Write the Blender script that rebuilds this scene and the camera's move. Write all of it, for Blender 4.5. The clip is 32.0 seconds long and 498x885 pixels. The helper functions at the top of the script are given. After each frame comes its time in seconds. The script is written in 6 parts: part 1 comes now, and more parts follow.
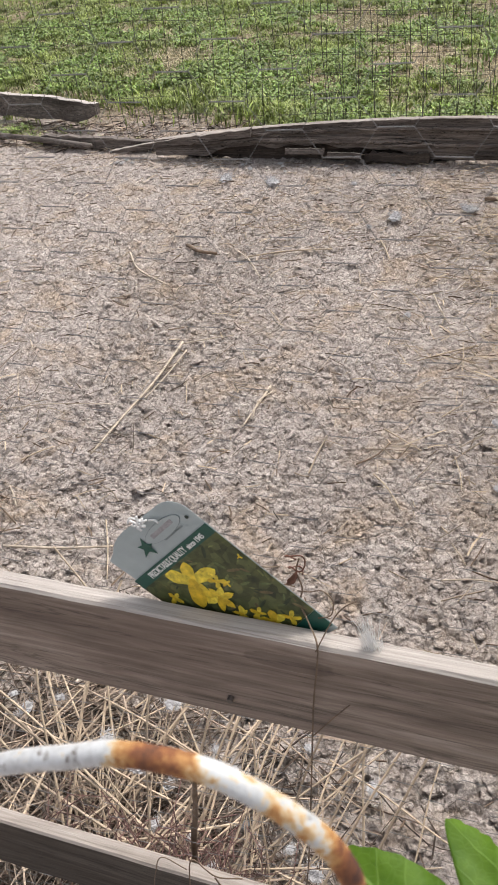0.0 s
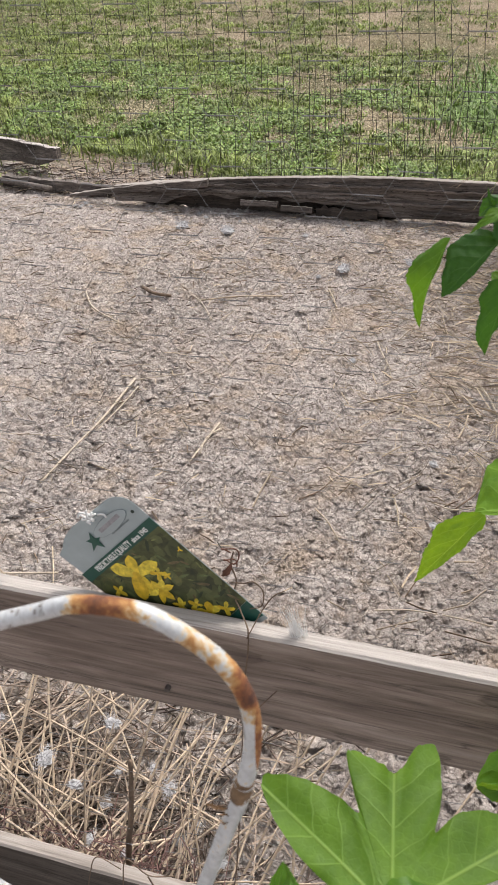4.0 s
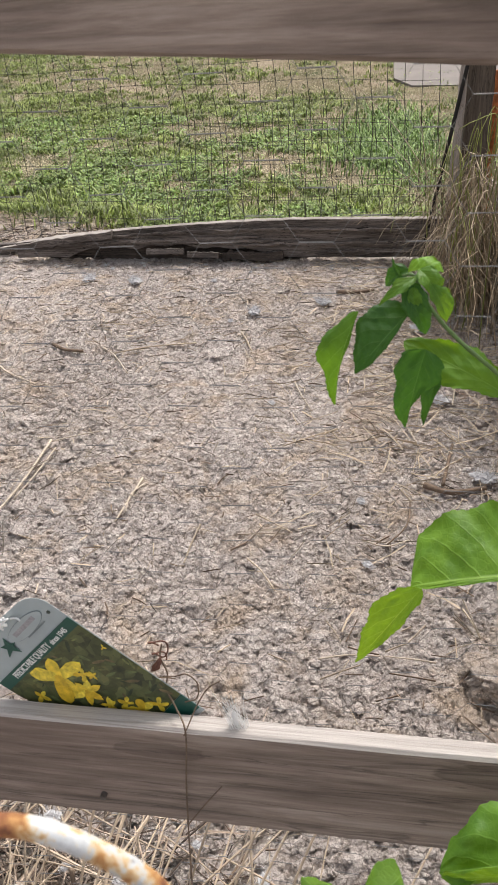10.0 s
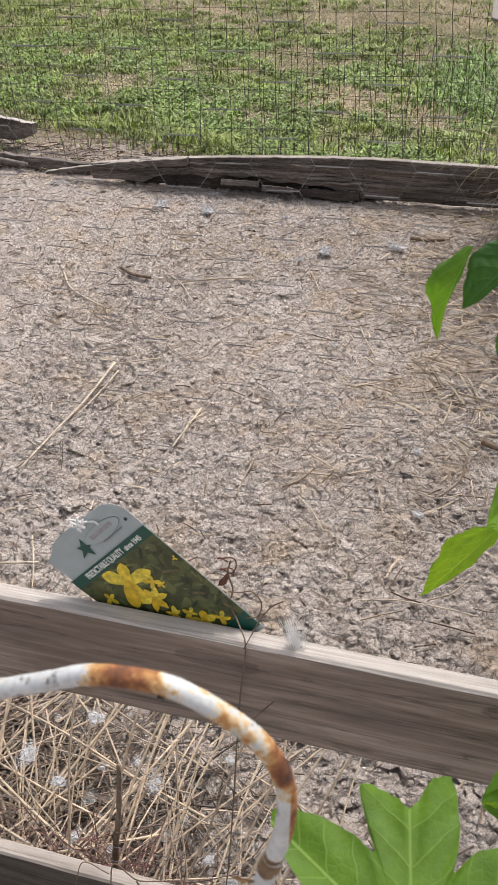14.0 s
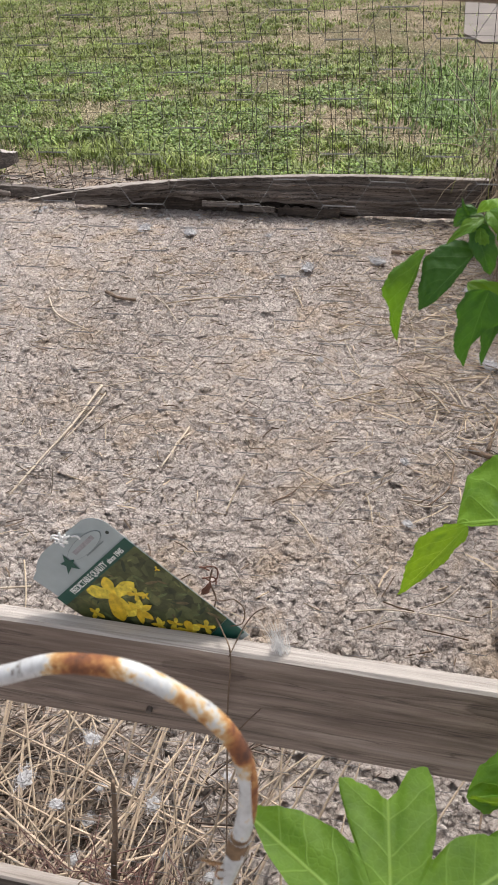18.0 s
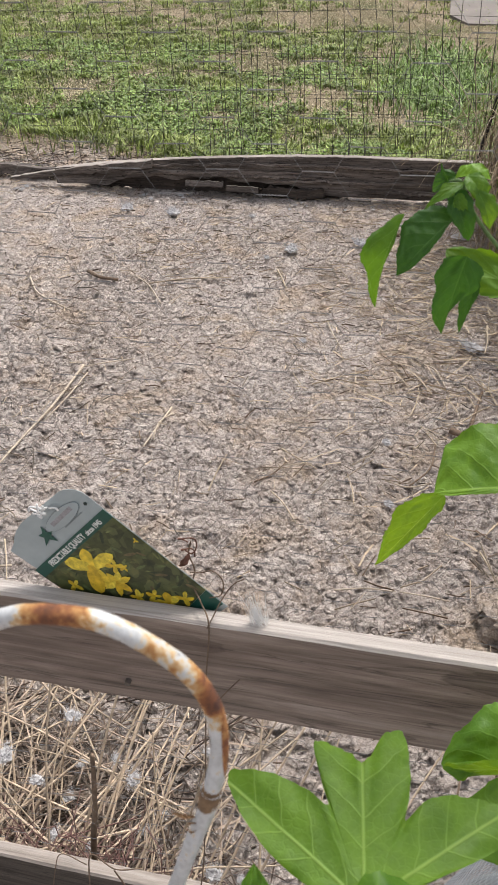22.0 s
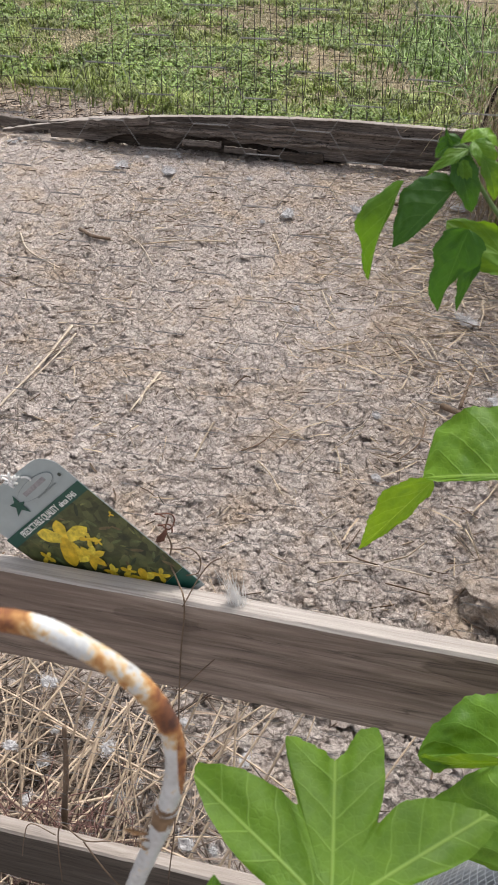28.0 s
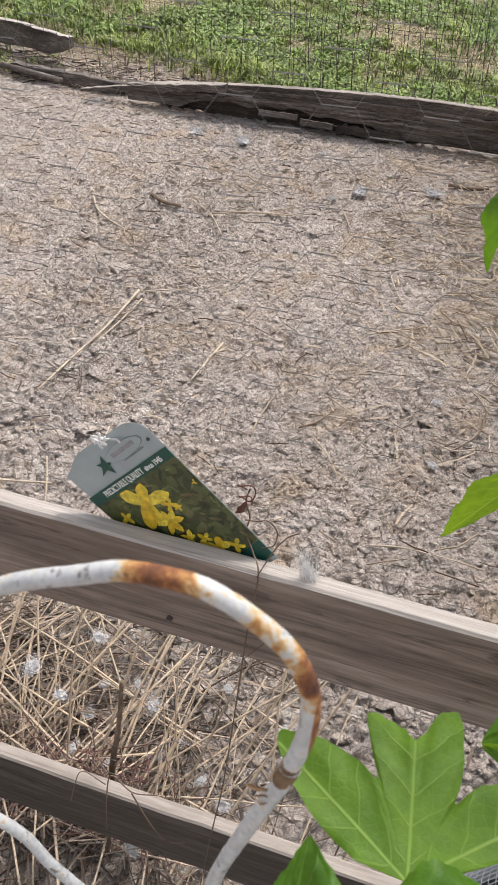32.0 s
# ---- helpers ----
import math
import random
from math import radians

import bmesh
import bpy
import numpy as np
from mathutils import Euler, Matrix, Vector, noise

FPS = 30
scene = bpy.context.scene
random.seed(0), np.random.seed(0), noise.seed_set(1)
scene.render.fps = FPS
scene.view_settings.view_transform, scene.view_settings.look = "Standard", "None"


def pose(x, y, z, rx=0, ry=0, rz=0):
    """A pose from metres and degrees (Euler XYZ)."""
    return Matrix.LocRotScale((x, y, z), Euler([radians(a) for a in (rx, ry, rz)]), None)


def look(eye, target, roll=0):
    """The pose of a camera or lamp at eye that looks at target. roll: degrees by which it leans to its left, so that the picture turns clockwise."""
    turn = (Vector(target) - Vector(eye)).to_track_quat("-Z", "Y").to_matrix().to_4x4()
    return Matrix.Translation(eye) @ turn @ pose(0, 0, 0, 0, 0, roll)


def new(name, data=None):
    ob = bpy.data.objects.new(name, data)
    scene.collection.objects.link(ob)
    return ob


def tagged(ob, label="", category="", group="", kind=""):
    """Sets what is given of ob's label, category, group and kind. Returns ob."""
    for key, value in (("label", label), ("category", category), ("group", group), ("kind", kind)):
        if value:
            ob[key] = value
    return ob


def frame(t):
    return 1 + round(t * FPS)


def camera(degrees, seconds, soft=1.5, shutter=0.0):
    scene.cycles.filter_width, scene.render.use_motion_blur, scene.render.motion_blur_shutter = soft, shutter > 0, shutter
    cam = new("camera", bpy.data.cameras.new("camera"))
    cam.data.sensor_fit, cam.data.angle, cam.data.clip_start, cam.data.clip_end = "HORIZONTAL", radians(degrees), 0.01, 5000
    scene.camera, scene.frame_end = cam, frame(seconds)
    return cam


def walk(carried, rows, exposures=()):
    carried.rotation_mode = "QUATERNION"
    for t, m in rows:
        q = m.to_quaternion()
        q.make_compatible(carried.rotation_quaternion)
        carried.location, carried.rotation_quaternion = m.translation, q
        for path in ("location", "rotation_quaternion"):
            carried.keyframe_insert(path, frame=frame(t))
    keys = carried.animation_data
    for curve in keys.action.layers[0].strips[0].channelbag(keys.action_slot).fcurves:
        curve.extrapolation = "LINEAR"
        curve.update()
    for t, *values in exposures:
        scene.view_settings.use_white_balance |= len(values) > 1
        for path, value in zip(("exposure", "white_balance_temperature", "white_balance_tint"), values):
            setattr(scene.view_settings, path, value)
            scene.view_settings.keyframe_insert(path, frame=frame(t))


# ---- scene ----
cam = camera(34.1, 32.0, soft=1.0)
# a small lens opening, set on the soil: what is nearest stays a little soft
cam.data.dof.use_dof, cam.data.dof.focus_distance, cam.data.dof.aperture_fstop = True, 2.0, 44.0
EXPOSURE = 0.79
PATH = [
    (0, (0.078, -0.477, 1.533), (-0.488, 1.035, 0.352), -5.1),
    (0.5, (0.061, -0.498, 1.553), (-0.55, 1.006, 0.385), -4.2),
    (1, (0.072, -0.52, 1.572), (-0.563, 1.035, 0.487), -3.3),
    (1.5, (0.078, -0.535, 1.584), (-0.548, 1.067, 0.564), -2.4),
    (2, (0.115, -0.514, 1.549), (-0.414, 1.12, 0.523), -2.8),
    (2.5, (0.118, -0.519, 1.547), (-0.377, 1.119, 0.511), -3.2),
    (4.5, (0.113, -0.578, 1.541), (-0.321, 1.021, 0.421), 0.1),
    (5, (0.129, -0.599, 1.517), (-0.16, 1.012, 0.367), -2.7),
    (5.5, (0.133, -0.626, 1.523), (-0.054, 0.988, 0.356), -3.6),
    (6, (0.181, -0.588, 1.534), (0.013, 1.039, 0.381), -3.0),
    (6.5, (0.192, -0.535, 1.545), (-0.066, 1.135, 0.475), -5.5),
    (7, (0.163, -0.505, 1.563), (-0.175, 1.195, 0.566), -8.1),
    (7.5, (0.127, -0.494, 1.58), (-0.201, 1.223, 0.609), -6.6),
    (8, (0.135, -0.506, 1.562), (-0.168, 1.219, 0.598), -5.5),
    (8.5, (0.131, -0.511, 1.552), (-0.185, 1.205, 0.576), -4.4),
    (9, (0.122, -0.511, 1.544), (-0.227, 1.189, 0.55), -4.4),
    (9.5, (0.097, -0.519, 1.548), (-0.256, 1.171, 0.54), -3.6),
    (10, (0.11, -0.505, 1.553), (-0.184, 1.195, 0.54), -2.7),
    (10.5, (0.113, -0.508, 1.548), (-0.171, 1.188, 0.527), -2.5),
    (11, (0.11, -0.507, 1.536), (-0.174, 1.179, 0.499), -2.4),
    (11.5, (0.106, -0.505, 1.532), (-0.228, 1.145, 0.452), -3.4),
    (12, (0.09, -0.517, 1.529), (-0.242, 1.116, 0.423), -0.1),
    (12.5, (0.096, -0.524, 1.535), (-0.29, 1.089, 0.417), -0.7),
    (13, (0.109, -0.516, 1.512), (-0.378, 1.064, 0.387), -3.6),
    (13.5, (0.068, -0.537, 1.55), (-0.382, 1.053, 0.423), -0.6),
    (14, (0.083, -0.529, 1.549), (-0.316, 1.07, 0.417), 0.4),
    (14.5, (0.091, -0.525, 1.539), (-0.306, 1.072, 0.401), 0.1),
    (16.5, (0.102, -0.549, 1.555), (-0.301, 1.059, 0.436), -1.0),
    (17, (0.102, -0.553, 1.547), (-0.296, 1.069, 0.446), -1.2),
    (17.5, (0.105, -0.545, 1.541), (-0.287, 1.083, 0.446), -1.4),
    (18, (0.103, -0.542, 1.549), (-0.286, 1.087, 0.456), -1.5),
    (18.5, (0.106, -0.541, 1.54), (-0.279, 1.084, 0.439), -1.5),
    (19, (0.104, -0.542, 1.54), (-0.28, 1.079, 0.433), -1.4),
    (19.5, (0.107, -0.544, 1.542), (-0.274, 1.075, 0.431), -1.1),
    (20, (0.114, -0.548, 1.543), (-0.261, 1.072, 0.432), -1.0),
    (20.5, (0.115, -0.548, 1.54), (-0.249, 1.072, 0.426), -0.9),
    (21, (0.114, -0.545, 1.541), (-0.244, 1.074, 0.421), -0.9),
    (21.5, (0.112, -0.541, 1.538), (-0.239, 1.078, 0.417), -0.8),
    (22, (0.108, -0.546, 1.538), (-0.237, 1.07, 0.411), -0.5),
    (22.5, (0.106, -0.549, 1.533), (-0.231, 1.067, 0.402), -0.1),
    (23, (0.109, -0.554, 1.543), (-0.226, 1.058, 0.407), 0.1),
    (23.5, (0.108, -0.562, 1.538), (-0.225, 1.047, 0.398), 0.6),
    (24, (0.111, -0.561, 1.538), (-0.217, 1.048, 0.396), 1.3),
    (24.5, (0.12, -0.536, 1.528), (-0.2, 1.068, 0.377), 1.1),
    (25, (0.103, -0.526, 1.528), (-0.215, 1.067, 0.361), 0.8),
    (25.5, (0.099, -0.533, 1.525), (-0.214, 1.049, 0.342), 0.8),
    (27.5, (0.11, -0.537, 1.528), (-0.192, 1.036, 0.331), 2.0),
    (28, (0.108, -0.514, 1.526), (-0.202, 1.06, 0.331), 2.0),
    (28.5, (0.086, -0.506, 1.531), (-0.262, 1.056, 0.332), 1.8),
    (29, (0.083, -0.501, 1.528), (-0.28, 1.053, 0.323), 1.8),
    (29.5, (0.085, -0.49, 1.519), (-0.285, 1.054, 0.302), 1.9),
    (30, (0.071, -0.5, 1.52), (-0.308, 1.029, 0.287), 2.0),
    (30.5, (0.078, -0.512, 1.516), (-0.306, 1.003, 0.268), 2.0),
    (31, (0.082, -0.518, 1.516), (-0.303, 0.995, 0.266), 2.3),
    (31.5, (0.064, -0.536, 1.535), (-0.33, 0.973, 0.282), 4.1),
    (32, (0.072, -0.532, 1.533), (-0.332, 0.977, 0.284), 4.2),
]
walk(cam, [(t, look(eye, target, roll)) for t, eye, target, roll in PATH], exposures=[(0.0, EXPOSURE), (7.0, EXPOSURE), (9.0, EXPOSURE + 0.09), (12.0, EXPOSURE + 0.1), (13.5, EXPOSURE), (32.0, EXPOSURE)])

# ---- light ----
world = bpy.data.worlds.new("overcast_sky")
scene.world = world
world.use_nodes = True
wn = world.node_tree.nodes
sky = wn.new("ShaderNodeTexSky")
sky.sky_type, sky.sun_disc = "NISHITA", False
sky.sun_elevation, sky.sun_rotation = radians(58), radians(20)
sky.air_density, sky.dust_density, sky.ozone_density = 1.0, 4.0, 1.0
wn["Background"].inputs["Strength"].default_value = 0.13
haze = wn.new("ShaderNodeHueSaturation")
haze.inputs["Saturation"].default_value = 0.3
world.node_tree.links.new(sky.outputs[0], haze.inputs["Color"])
world.node_tree.links.new(haze.outputs[0], wn["Background"].inputs["Color"])
sun = new("sun", bpy.data.lights.new("sun", "SUN"))
sun.data.energy, sun.data.angle, sun.data.color = 1.5, radians(11), (1.0, 0.95, 0.88)
sun.matrix_world = look((0, 0, 0), (-0.2, -0.5, -0.95))


# ---- material helpers ----
def material(name):
    m = bpy.data.materials.new(name)
    m.use_nodes = True
    return m, m.node_tree.nodes, m.node_tree.links, m.node_tree.nodes["Principled BSDF"]


def coords(nodes, links, scale, rotate=(0, 0, 0)):
    tc, mp = nodes.new("ShaderNodeTexCoord"), nodes.new("ShaderNodeMapping")
    mp.inputs["Scale"].default_value = scale
    mp.inputs["Rotation"].default_value = rotate
    links.new(tc.outputs["Object"], mp.inputs["Vector"])
    return mp.outputs["Vector"]


def noise_tex(nodes, links, vec, scale, detail=4, rough=0.6, distort=0.0):
    n = nodes.new("ShaderNodeTexNoise")
    n.inputs["Scale"].default_value, n.inputs["Detail"].default_value = scale, detail
    n.inputs["Roughness"].default_value, n.inputs["Distortion"].default_value = rough, distort
    links.new(vec, n.inputs["Vector"])
    return n.outputs["Fac"]


def ramp(nodes, links, fac, stops):
    r = nodes.new("ShaderNodeValToRGB")
    while len(r.color_ramp.elements) < len(stops):
        r.color_ramp.elements.new(0.5)
    for e, (p, c) in zip(r.color_ramp.elements, stops):
        e.position, e.color = p, (*c, 1) if len(c) == 3 else c
    links.new(fac, r.inputs["Fac"])
    return r.outputs["Color"]


def blend(nodes, links, fac, a, b, mode="MIX"):
    m = nodes.new("ShaderNodeMix")
    m.data_type, m.blend_type = "RGBA", mode
    for sock, v in ((m.inputs["Factor"], fac), (m.inputs["A"], a), (m.inputs["B"], b)):
        if hasattr(v, "default_value"):
            links.new(v, sock)
        elif isinstance(v, (int, float)):
            sock.default_value = v
        else:
            sock.default_value = (*v, 1)
    return m.outputs["Result"]


def bump(nodes, links, height, strength, distance, bsdf, under=None):
    b = nodes.new("ShaderNodeBump")
    b.inputs["Strength"].default_value, b.inputs["Distance"].default_value = strength, distance
    links.new(height, b.inputs["Height"])
    if under:
        links.new(under, b.inputs["Normal"])
    links.new(b.outputs["Normal"], bsdf.inputs["Normal"])
    return b.outputs["Normal"]


def wood(name, dark, mid, pale, stretch, stain=(0.06, 0.045, 0.035), stain_amount=0.35, rough=0.85, cracks=0.0, blots=()):
    """Weathered timber with grain along the axis whose stretch is small."""
    m, nd, ln, bs = material(name)
    vec = coords(nd, ln, stretch)
    grain = noise_tex(nd, ln, vec, 4.5, 9, 0.68, 0.7)
    fine = noise_tex(nd, ln, vec, 24.0, 5, 0.7)
    col = ramp(nd, ln, grain, [(0.28, dark), (0.5, mid), (0.72, pale)])
    col = blend(nd, ln, 0.22, col, ramp(nd, ln, fine, [(0.3, dark), (0.7, pale)]))
    vec2 = coords(nd, ln, tuple(0.5 * v ** 0.5 for v in stretch))
    patch = noise_tex(nd, ln, vec2, 3.2, 5, 0.6, 0.6)
    mask = ramp(nd, ln, patch, [(0.48, (0, 0, 0)), (0.68, (stain_amount,) * 3)])
    col = blend(nd, ln, mask, col, stain)
    line = noise_tex(nd, ln, coords(nd, ln, tuple(0.45 * v for v in stretch)), 5.0, 4, 0.55, 1.2)
    split = ramp(nd, ln, line, [(0.485, (0, 0, 0)), (0.5, (cracks,) * 3), (0.515, (0, 0, 0))])
    col = blend(nd, ln, split, col, tuple(0.25 * v for v in dark))
    for bx, bz, rx, rz, deep, inner in blots:
        # an old water mark with a ragged rim
        place, warp, part_ = nd.new("ShaderNodeMapping"), nd.new("ShaderNodeVectorMath"), nd.new("ShaderNodeVectorMath")
        wob = nd.new("ShaderNodeTexNoise")
        wob.inputs["Scale"].default_value, wob.inputs["Detail"].default_value = 1.6, 4
        place.inputs["Location"].default_value = (-bx / rx, 0, -bz / rz)
        place.inputs["Scale"].default_value = (1 / rx, 0, 1 / rz)
        ln.new(nd.new("ShaderNodeTexCoord").outputs["Object"], place.inputs["Vector"])
        ln.new(place.outputs[0], wob.inputs["Vector"])
        warp.operation, part_.operation = "ADD", "LENGTH"
        ln.new(place.outputs[0], warp.inputs[0])
        ln.new(wob.outputs["Color"], warp.inputs[1])
        off = nd.new("ShaderNodeVectorMath")
        off.operation = "SUBTRACT"
        ln.new(warp.outputs[0], off.inputs[0])
        off.inputs[1].default_value = (0.5, 0.5, 0.5)
        ln.new(off.outputs[0], part_.inputs[0])
        mark = ramp(nd, ln, part_.outputs["Value"], [(inner, (deep * 0.8,) * 3), (inner + 0.12, (deep,) * 3), (1.0, (0, 0, 0))])
        col = blend(nd, ln, mark, col, tuple(0.55 * v for v in stain))
    ln.new(col, bs.inputs["Base Color"])
    bs.inputs["Roughness"].default_value = rough
    n1 = bump(nd, ln, grain, 0.5, 0.004, bs)
    bump(nd, ln, fine, 0.4, 0.0015, bs, n1)
    return m


def plain(name, base, vary=0.25, scale=30.0, rough=0.7, metal=0.0, bump_d=0.0005, per_object=0.0, island=0.0):
    """A slightly uneven surface of one colour."""
    m, nd, ln, bs = material(name)
    vec = coords(nd, ln, (1, 1, 1))
    f = noise_tex(nd, ln, vec, scale, 5)
    lo, hi = [c * (1 - vary) for c in base], [min(1, c * (1 + vary)) for c in base]
    col = ramp(nd, ln, f, [(0.3, lo), (0.7, hi)])
    for amount, node in ((per_object, "ShaderNodeObjectInfo"), (island, "ShaderNodeNewGeometry")):
        if amount:
            info = nd.new(node)
            rnd = info.outputs["Random"] if node.endswith("Info") else info.outputs["Random Per Island"]
            v = ramp(nd, ln, rnd, [(0, (1 - amount,) * 3), (1, (1 + 0.4 * amount, 1 + 0.36 * amount, 1 + 0.3 * amount))])
            col = blend(nd, ln, 1.0, col, v, "MULTIPLY")
    ln.new(col, bs.inputs["Base Color"])
    bs.inputs["Roughness"].default_value, bs.inputs["Metallic"].default_value = rough, metal
    if bump_d:
        bump(nd, ln, f, 0.6, bump_d, bs)
    return m


def leaf_material(name, deep, light, vein, through_light):
    """A green leaf with a pale midrib and side veins drawn along its own UV, letting some light through."""
    m, nd, ln, bs = material(name)
    vec = coords(nd, ln, (1, 1, 1))
    broad = noise_tex(nd, ln, vec, 14, 3, 0.55, 0.8)
    f = noise_tex(nd, ln, vec, 55, 5, 0.65, 0.5)
    uv, sep = nd.new("ShaderNodeUVMap"), nd.new("ShaderNodeSeparateXYZ")
    ln.new(uv.outputs["UV"], sep.inputs[0])

    def calc(op, a, b=None, c=None):
        n = nd.new("ShaderNodeMath")
        n.operation = op
        for i, v in enumerate((a, b, c)):
            if v is None:
                continue
            if isinstance(v, (int, float)):
                n.inputs[i].default_value = v
            else:
                ln.new(v, n.inputs[i])
        return n.outputs[0]
    tone = calc("ADD", calc("MULTIPLY", broad, 0.6), calc("MULTIPLY", f, 0.4))
    col = ramp(nd, ln, tone, [(0.36, deep), (0.64, light)])
    across = calc("ABSOLUTE", sep.outputs["Y"])
    rib = calc("MULTIPLY", ramp(nd, ln, across, [(0.008, (1, 1, 1)), (0.032, (0, 0, 0))]), 0.8)
    # side veins wander a little and fade toward the rim; a net of fine veins lies between them
    bend = calc("MULTIPLY", calc("SUBTRACT", noise_tex(nd, ln, vec, 30, 2), 0.5), 0.7)
    phase = calc("ADD", calc("SUBTRACT", calc("MULTIPLY", sep.outputs["X"], 5.0), calc("MULTIPLY", across, 1.9)), bend)
    tri = calc("ABSOLUTE", calc("SUBTRACT", calc("FRACT", phase), 0.5))
    fade = calc("SUBTRACT", 1.0, calc("MULTIPLY", across, 0.75))
    side = calc("MULTIPLY", calc("MULTIPLY", ramp(nd, ln, tri, [(0.012, (1, 1, 1)), (0.05, (0, 0, 0))]), fade), 0.5)
    net = nd.new("ShaderNodeTexVoronoi")
    net.feature = "DISTANCE_TO_EDGE"
    net.inputs["Scale"].default_value = 170
    ln.new(vec, net.inputs["Vector"])
    mesh_vein = calc("MULTIPLY", ramp(nd, ln, net.outputs["Distance"], [(0.0, (1, 1, 1)), (0.12, (0, 0, 0))]), 0.1)
    mask = calc("MAXIMUM", calc("MAXIMUM", rib, side), mesh_vein)
    col = blend(nd, ln, mask, col, vein)
    info = nd.new("ShaderNodeObjectInfo")
    col = blend(nd, ln, 1.0, col, ramp(nd, ln, info.outputs["Random"], [(0, (0.75, 0.8, 0.85)), (0.5, (0.97, 1, 1)), (1, (1.18, 1.1, 1))]), "MULTIPLY")
    ln.new(col, bs.inputs["Base Color"])
    ln.new(ramp(nd, ln, broad, [(0.35, (0.42,) * 3), (0.65, (0.62,) * 3)]), bs.inputs["Roughness"])
    bs.inputs["Specular IOR Level"].default_value = 0.38
    height = calc("SUBTRACT", calc("MULTIPLY", calc("SMOOTH_MIN", tri, 0.3, 0.2), 1.4), calc("MULTIPLY", mask, 1.3))
    height = calc("ADD", height, calc("MULTIPLY", noise_tex(nd, ln, vec, 90, 3), 1.2))
    bump(nd, ln, height, 0.35, 0.002, bs)
    tr, mx = nd.new("ShaderNodeBsdfTranslucent"), nd.new("ShaderNodeMixShader")
    ln.new(blend(nd, ln, 0.6, col, through_light), tr.inputs["Color"])
    mx.inputs["Fac"].default_value = 0.28
    ln.new(bs.outputs[0], mx.inputs[1])
    ln.new(tr.outputs[0], mx.inputs[2])
    ln.new(mx.outputs[0], nd["Material Output"].inputs["Surface"])
    return m


# ---- materials ----
RUN_X, RUN_Y, RUN_Z = (0.9, 16, 16), (16, 0.9, 16), (16, 16, 0.9)
rail_wood = wood("rail_wood", (0.085, 0.062, 0.048), (0.26, 0.2, 0.165), (0.47, 0.385, 0.33), RUN_X, stain=(0.085, 0.055, 0.04), stain_amount=0.7, cracks=0.5,
                 blots=((0.3, 0.908, 0.13, 0.02, 0.55, 0.8), (-0.08, 0.9, 0.05, 0.012, 0.35, 0.8), (0.13, 0.86, 0.16, 0.02, 0.3, 0.3), (0.17, 1.538, 0.05, 0.014, 0.45, 0.2), (0.1, 1.546, 0.018, 0.006, 0.4, 0.2), (-0.2, 1.6, 0.09, 0.02, 0.35, 0.2), (-0.34, 0.88, 0.1, 0.02, 0.35, 0.3), (-0.3, 0.3, 0.2, 0.04, 0.4, 0.3)))
rear_wood = wood("rear_board_wood", (0.022, 0.017, 0.014), (0.135, 0.107, 0.092), (0.36, 0.31, 0.275), RUN_X, stain=(0.03, 0.021, 0.016), stain_amount=0.85, cracks=1.0)
# top faces only: light from above is put into this paler colour
pale_top = wood("pale_top_wood", (0.26, 0.22, 0.195), (0.46, 0.41, 0.375), (0.64, 0.59, 0.55), (0.7, 42, 16), stain_amount=0.2, cracks=0.3)
side_wood = wood("side_board_wood", (0.28, 0.245, 0.215), (0.42, 0.375, 0.335), (0.56, 0.51, 0.47), RUN_Y)
post_wood = wood("post_wood", (0.06, 0.045, 0.034), (0.125, 0.097, 0.075), (0.21, 0.17, 0.135), RUN_Z, cracks=0.9)
picket_wood = wood("picket_wood", (0.26, 0.22, 0.19), (0.45, 0.39, 0.345), (0.6, 0.535, 0.485), RUN_Z, cracks=0.6)
pale_split = wood("split_wood", (0.3, 0.25, 0.2), (0.45, 0.39, 0.32), (0.58, 0.52, 0.44), RUN_X, stain_amount=0.2)
straw_mat = plain("straw", (0.54, 0.44, 0.325), 0.25, 40, 0.7, island=0.5)
hay_mat = plain("hay", (0.41, 0.325, 0.262), 0.3, 40, 0.7, island=0.75)
dry_mat = plain("dry_grass", (0.36, 0.28, 0.19), 0.3, 30, 0.75, island=0.6)
twig_mat = plain("twig_bark", (0.16, 0.11, 0.075), 0.4, 60, 0.85)
feather_mat = plain("white_feather", (0.5, 0.49, 0.5), 0.1, 60, 0.9)
wire_mat = plain("galvanised_wire", (0.23, 0.225, 0.225), 0.3, 90, 0.5, 0.6, 0.0)
rear_wire_mat = plain("rusted_fence_wire", (0.06, 0.05, 0.045), 0.4, 60, 0.7, 0.3, 0.0)
cloth_mat = plain("bright_wire_cloth", (0.5, 0.52, 0.55), 0.15, 60, 0.4, 0.7, 0.0)
pot_mat = plain("black_plastic", (0.02, 0.02, 0.022), 0.2, 30, 0.5)
rim_mat = plain("grey_plastic_rim", (0.33, 0.34, 0.35), 0.15, 30, 0.5)
nail_mat = plain("dull_nail", (0.14, 0.12, 0.11), 0.3, 80, 0.6, 0.7)
iron_mat = plain("black_iron", (0.025, 0.022, 0.02), 0.3, 40, 0.7, 0.3)
orange_mat = plain("rust_orange_paint", (0.5, 0.16, 0.05), 0.5, 30, 0.8)
concrete_mat = plain("concrete", (0.185, 0.158, 0.14), 0.15, 3, 0.9, 0.0, 0.002)
leaf_mat = leaf_material("vine_leaf", (0.04, 0.125, 0.006), (0.13, 0.275, 0.016), (0.25, 0.43, 0.07), (0.36, 0.58, 0.01))
